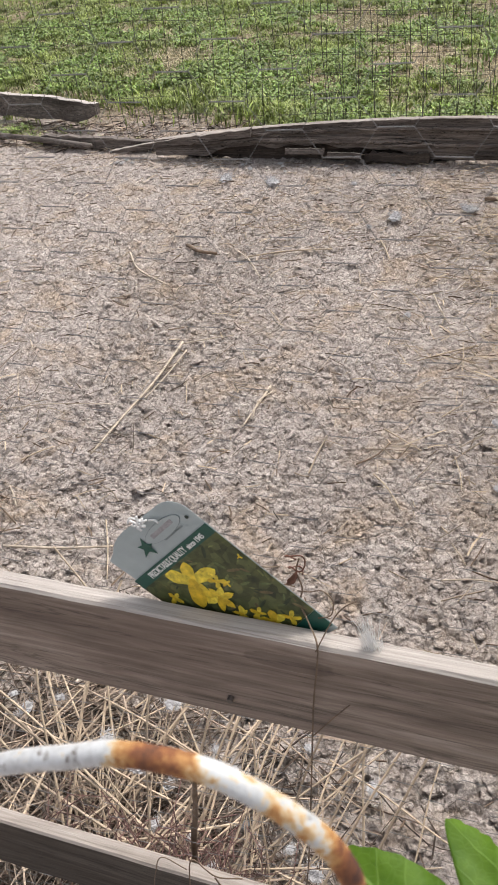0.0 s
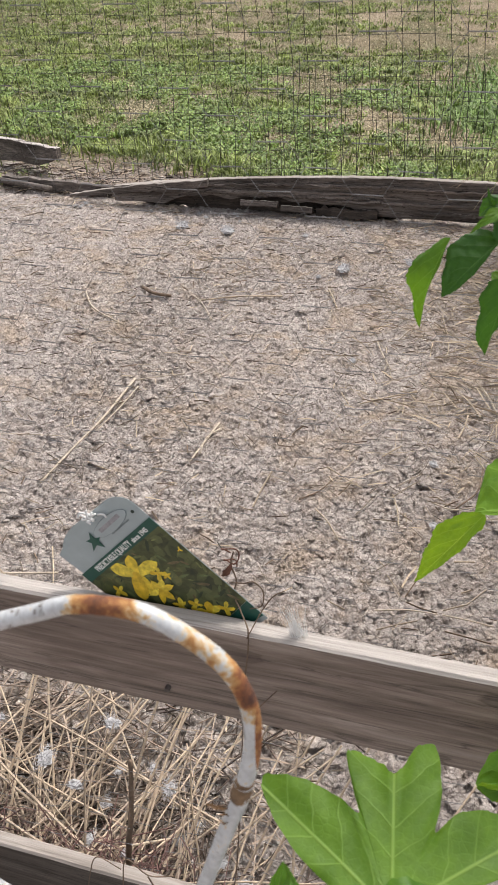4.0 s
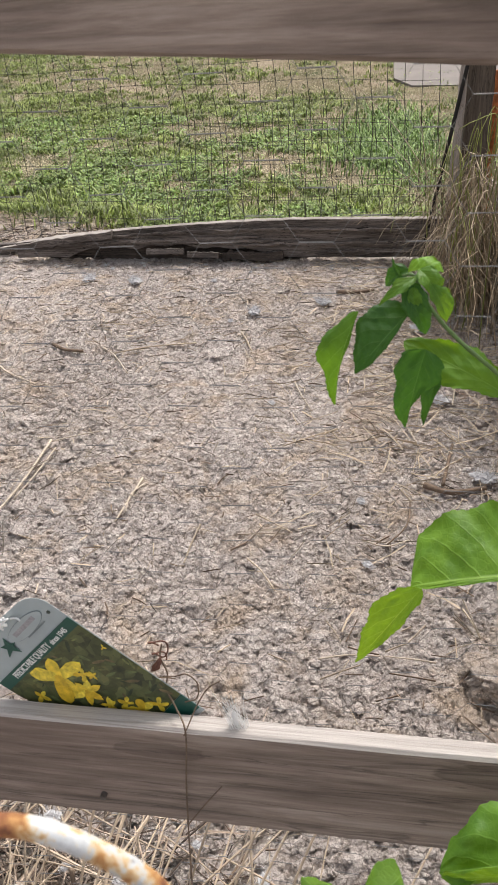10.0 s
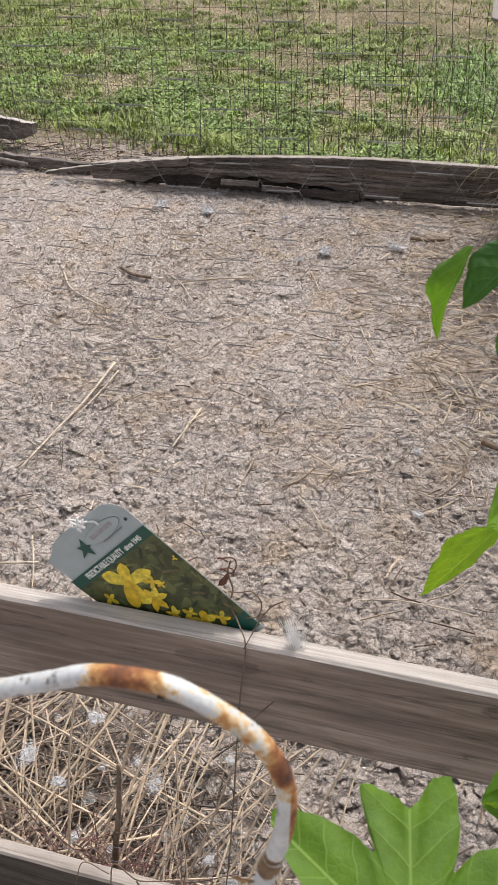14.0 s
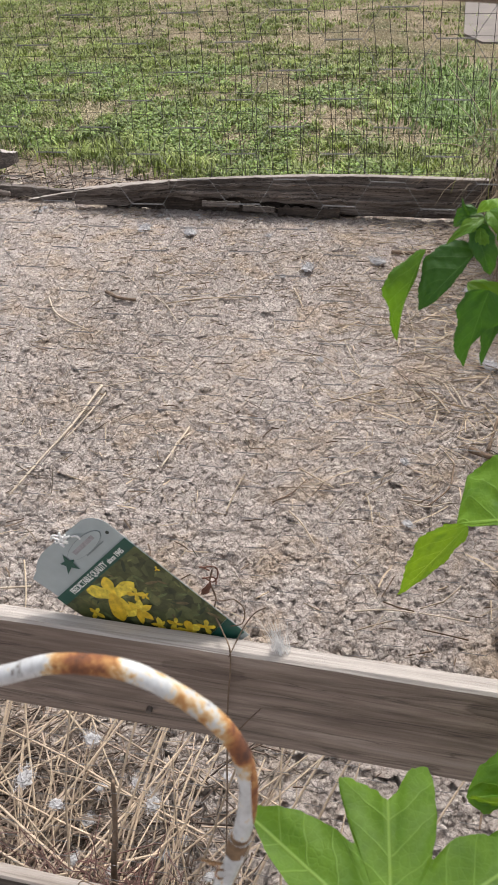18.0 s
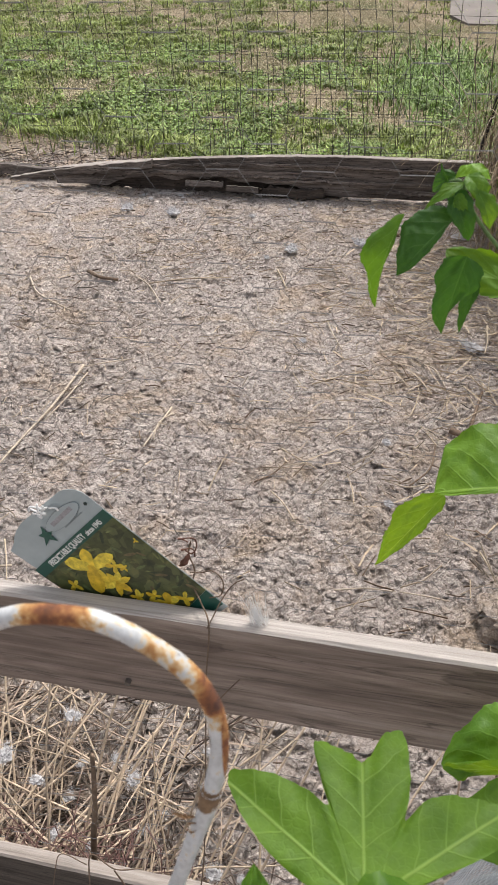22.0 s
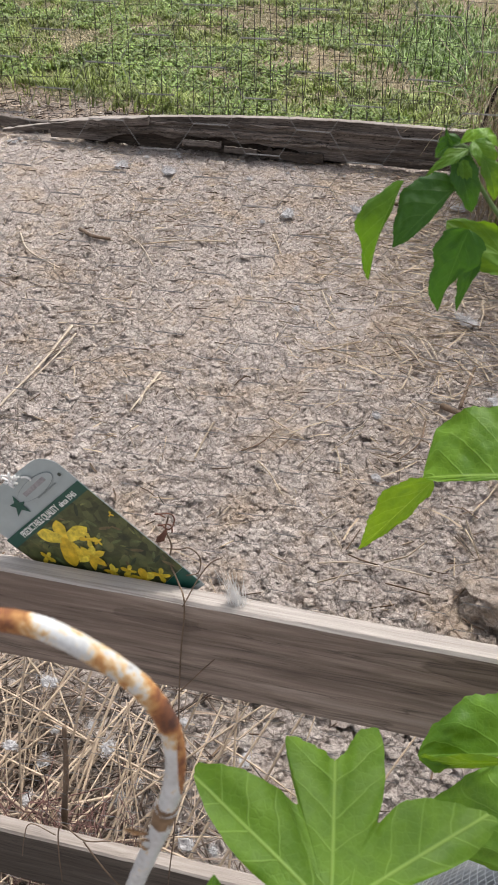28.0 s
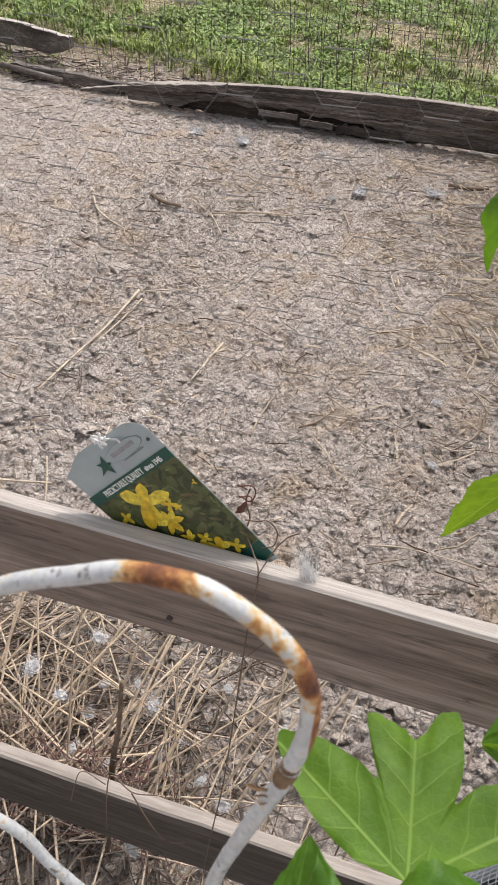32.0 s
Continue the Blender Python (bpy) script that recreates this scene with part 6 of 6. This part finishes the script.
def bloom(u, w, r, turn, count, y, point=0.6):
    """A printed flower: petals of uneven length round a deep throat. point: how sharply they end."""
    rng = np.random.default_rng(int(u * 9000 + w * 700))
    flower = card("flower", arc(u, w, r * 0.16, r * 0.13, 0, 330, 8), y - 0.00018, petal_deep, 0.00005)
    for k in range(count):
        a = radians(turn + 360 * k / count + rng.normal(0, 12))
        du, dw = math.cos(a), math.sin(a)
        rk, wide, skew = r * (0.75 + 0.35 * rng.random()), 0.25 + 0.07 * rng.random(), rng.normal(0, 0.1)
        pts = []
        for i in range(20):
            t = i / 10.0
            along, sgn = (t, 1) if t <= 1 else (2 - t, -1)
            s = sgn * rk * wide * (0.5 + 0.9 * along) * (1 - along ** 3) ** (0.5 + 0.6 * point) * (1 + 0.07 * math.sin(9 * t + k)) + rk * skew * along * along
            l = rk * along
            pts.append((min(max(0.0585, u + du * l - dw * s), 0.184), w + dw * l + du * s))
        card("petal", pts, y - 0.00002 * k, petal_mats[(k + int(turn)) % 5], 0.00005, under=flower)


sprig_mats = (plain("print_olive", (0.15, 0.17, 0.06), 0.5, 150, 0.35, 0, 0), plain("print_dark_leaf", (0.025, 0.04, 0.02), 0.5, 150, 0.35, 0, 0), plain("print_moss", (0.1, 0.13, 0.05), 0.5, 150, 0.35, 0, 0), plain("print_brown", (0.13, 0.1, 0.05), 0.5, 150, 0.35, 0, 0))
rng = np.random.default_rng(91)
for k in range(80):
    u, w, a, r = 0.062 + 0.112 * rng.random(), 0.0 + 0.11 * rng.random(), rng.random() * 6.3, 0.003 + 0.005 * rng.random()
    if w < (u - 0.12) * 0.6:
        continue
    pts = [(u + r * math.cos(t) * math.cos(a) - 0.26 * r * math.sin(t) * math.sin(a), w + r * math.cos(t) * math.sin(a) + 0.26 * r * math.sin(t) * math.cos(a)) for t in np.linspace(0, 5.5, 8)]
    pts = [(min(max(p, 0.058), 0.178), min(max(q, -0.008), 0.112)) for p, q in pts]
    card("sprig", pts, -0.00128 - 0.000003 * k, sprig_mats[k % 4], 0.00003)
for u, w, r, turn, count, layer, point in ((0.083, 0.039, 0.033, 8, 5, 0, 0.5), (0.097, 0.062, 0.011, 50, 4, 1, 0.1), (0.113, 0.046, 0.019, 12, 6, 2, 1.3), (0.085, 0.003, 0.011, 10, 4, 0, 0.8), (0.14, 0.047, 0.011, 75, 5, 0, 1.3),
                                         (0.149, 0.063, 0.01, 30, 4, 0, 0.4), (0.166, 0.067, 0.016, 5, 5, 1, 0.2), (0.172, 0.086, 0.012, 40, 4, 0, 0.3), (0.158, 0.05, 0.01, 15, 4, 2, 0.8), (0.09, 0.107, 0.004, 30, 3, 0, 0.8), (0.104, 0.068, 0.006, 80, 4, 0, 1.0)):
    bloom(u, w, r, turn, count, -0.0018 - 0.0003 * layer, point)
for body, w0, size in (("PREDICTABLE QUALITY", 0.0055, 0.0105), ("since 1945", 0.0725, 0.0085)):
    cu = bpy.data.curves.new("slogan", "FONT")
    cu.body, cu.size, cu.extrude, cu.offset = body, size, 0.0001, 0.0002
    cu.space_character = 0.92
    txt = new("slogan", cu)
    bpy.context.view_layer.update()
    me = bpy.data.meshes.new_from_object(txt.evaluated_get(bpy.context.evaluated_depsgraph_get()))
    bpy.data.objects.remove(txt)
    span = max(v.co.x for v in me.vertices)
    k = (0.064 if w0 < 0.05 else 0.0265) / span
    me.transform(Matrix.Diagonal((k, 1, 1, 1)))
    me.materials.clear()
    me.materials.append(print_white)
    part("slogan", me, tag, at=Matrix(((0, -1, 0, 0.0545), (0, 0, -1, -0.0015), (1, 0, 0, w0), (0, 0, 0, 1))))

# ---- pot wrapped in wire cloth ----
pot = thing("plant_pot", "tall black plastic pot with a grey rim", "pot")


def lathe(name, profile, centre, mat, sides=40):
    verts, faces = [], []
    for r, z in profile:
        for k in range(sides):
            a = 2 * math.pi * k / sides
            verts.append((centre[0] + r * math.cos(a), centre[1] + r * math.sin(a), z))
    for i in range(len(profile) - 1):
        for k in range(sides):
            faces.append((i * sides + k, i * sides + (k + 1) % sides, (i + 1) * sides + (k + 1) % sides, (i + 1) * sides + k))
    return mesh_from(name, verts, faces, mat, True)


PC = (0.31, -0.17)
part("body", lathe("body", [(0.0, 0.0), (0.095, 0.0), (0.1, 0.02), (0.122, 0.66), (0.114, 0.66), (0.1, 0.3), (0.0, 0.3)], PC, pot_mat), pot)
part("rim", lathe("rim", [(0.122, 0.645), (0.13, 0.648), (0.132, 0.668), (0.126, 0.675), (0.114, 0.672), (0.113, 0.648)], PC, rim_mat), pot)


def wire_cloth():
    a, b = [], []

    def at(i, z):
        ang = i * 0.0064 / 0.17
        lean = max(0.0, min(1.0, (z - 0.64) / 0.22)) ** 1.2
        r = 0.152 - 0.058 * lean + 0.006 * math.sin(3 * ang + 7 * z) + 0.004 * math.sin(7 * ang - 11 * z)
        return (PC[0] + 0.1 * lean + r * math.cos(ang), min(PC[1] + 0.065 * lean + r * math.sin(ang), -0.006), z + 0.012 * math.sin(2 * ang + 1))
    n = int(2 * math.pi * 0.17 / 0.0064)
    levels = [0.015 + 0.0064 * k for k in range(133)]
    for i in range(n):
        for k in range(len(levels) - 1):
            a.append(at(i, levels[k])); b.append(at(i, levels[k + 1]))
    for z in levels:
        for i in range(n):
            a.append(at(i, z)); b.append(at(i + 1, z))
    return segments_mesh("wire_cloth", a, b, 0.0004, cloth_mat, 3)


thing("wire_cloth", "roll of bright galvanised hardware cloth standing round a pot", "wire mesh", data=wire_cloth())


# ---- down caught on the tag ----
fluff_mat = plain("down", (0.75, 0.74, 0.73), 0.08, 60, 0.9)
rng = np.random.default_rng(95)
down = thing("down_tuft", "wisp of white down caught on a tag corner", "feather")
for k in range(9):
    p0 = Vector((-0.221, 0.021, 1.032)) + Vector(rng.normal(0, 0.003, 3))
    p1 = p0 + Vector((rng.normal(0.0, 0.005), -0.003, rng.normal(0.002, 0.004)))
    p2 = p1 + Vector((rng.normal(0.0, 0.005), 0.0, rng.normal(0.0, 0.004)))
    part("barb", tube_mesh("barb", spline([p0[:], p1[:], p2[:]], 4), 0.0011, fluff_mat, 5), down)


# ---- plume on the rail ----
n = 95
a, h = rng.normal(-0.15, 0.2, n), 0.01 + 0.026 * rng.random(n) ** 1.4
root = np.stack([-0.002 + rng.normal(0, 0.004, n), 0.012 + rng.normal(0, 0.003, n), np.full(n, 0.9315)], 1)
tip = root + np.stack([0.7 * h * np.sin(a) - 0.15 * h, rng.normal(0, 0.002, n), h], 1)
thing("plume", "soft white downy plume standing on the rail", "feather", data=segments_mesh("plume", root, tip, 0.00022, plain("plume_white", (0.85, 0.84, 0.83), 0.05, 60, 0.9), 3))
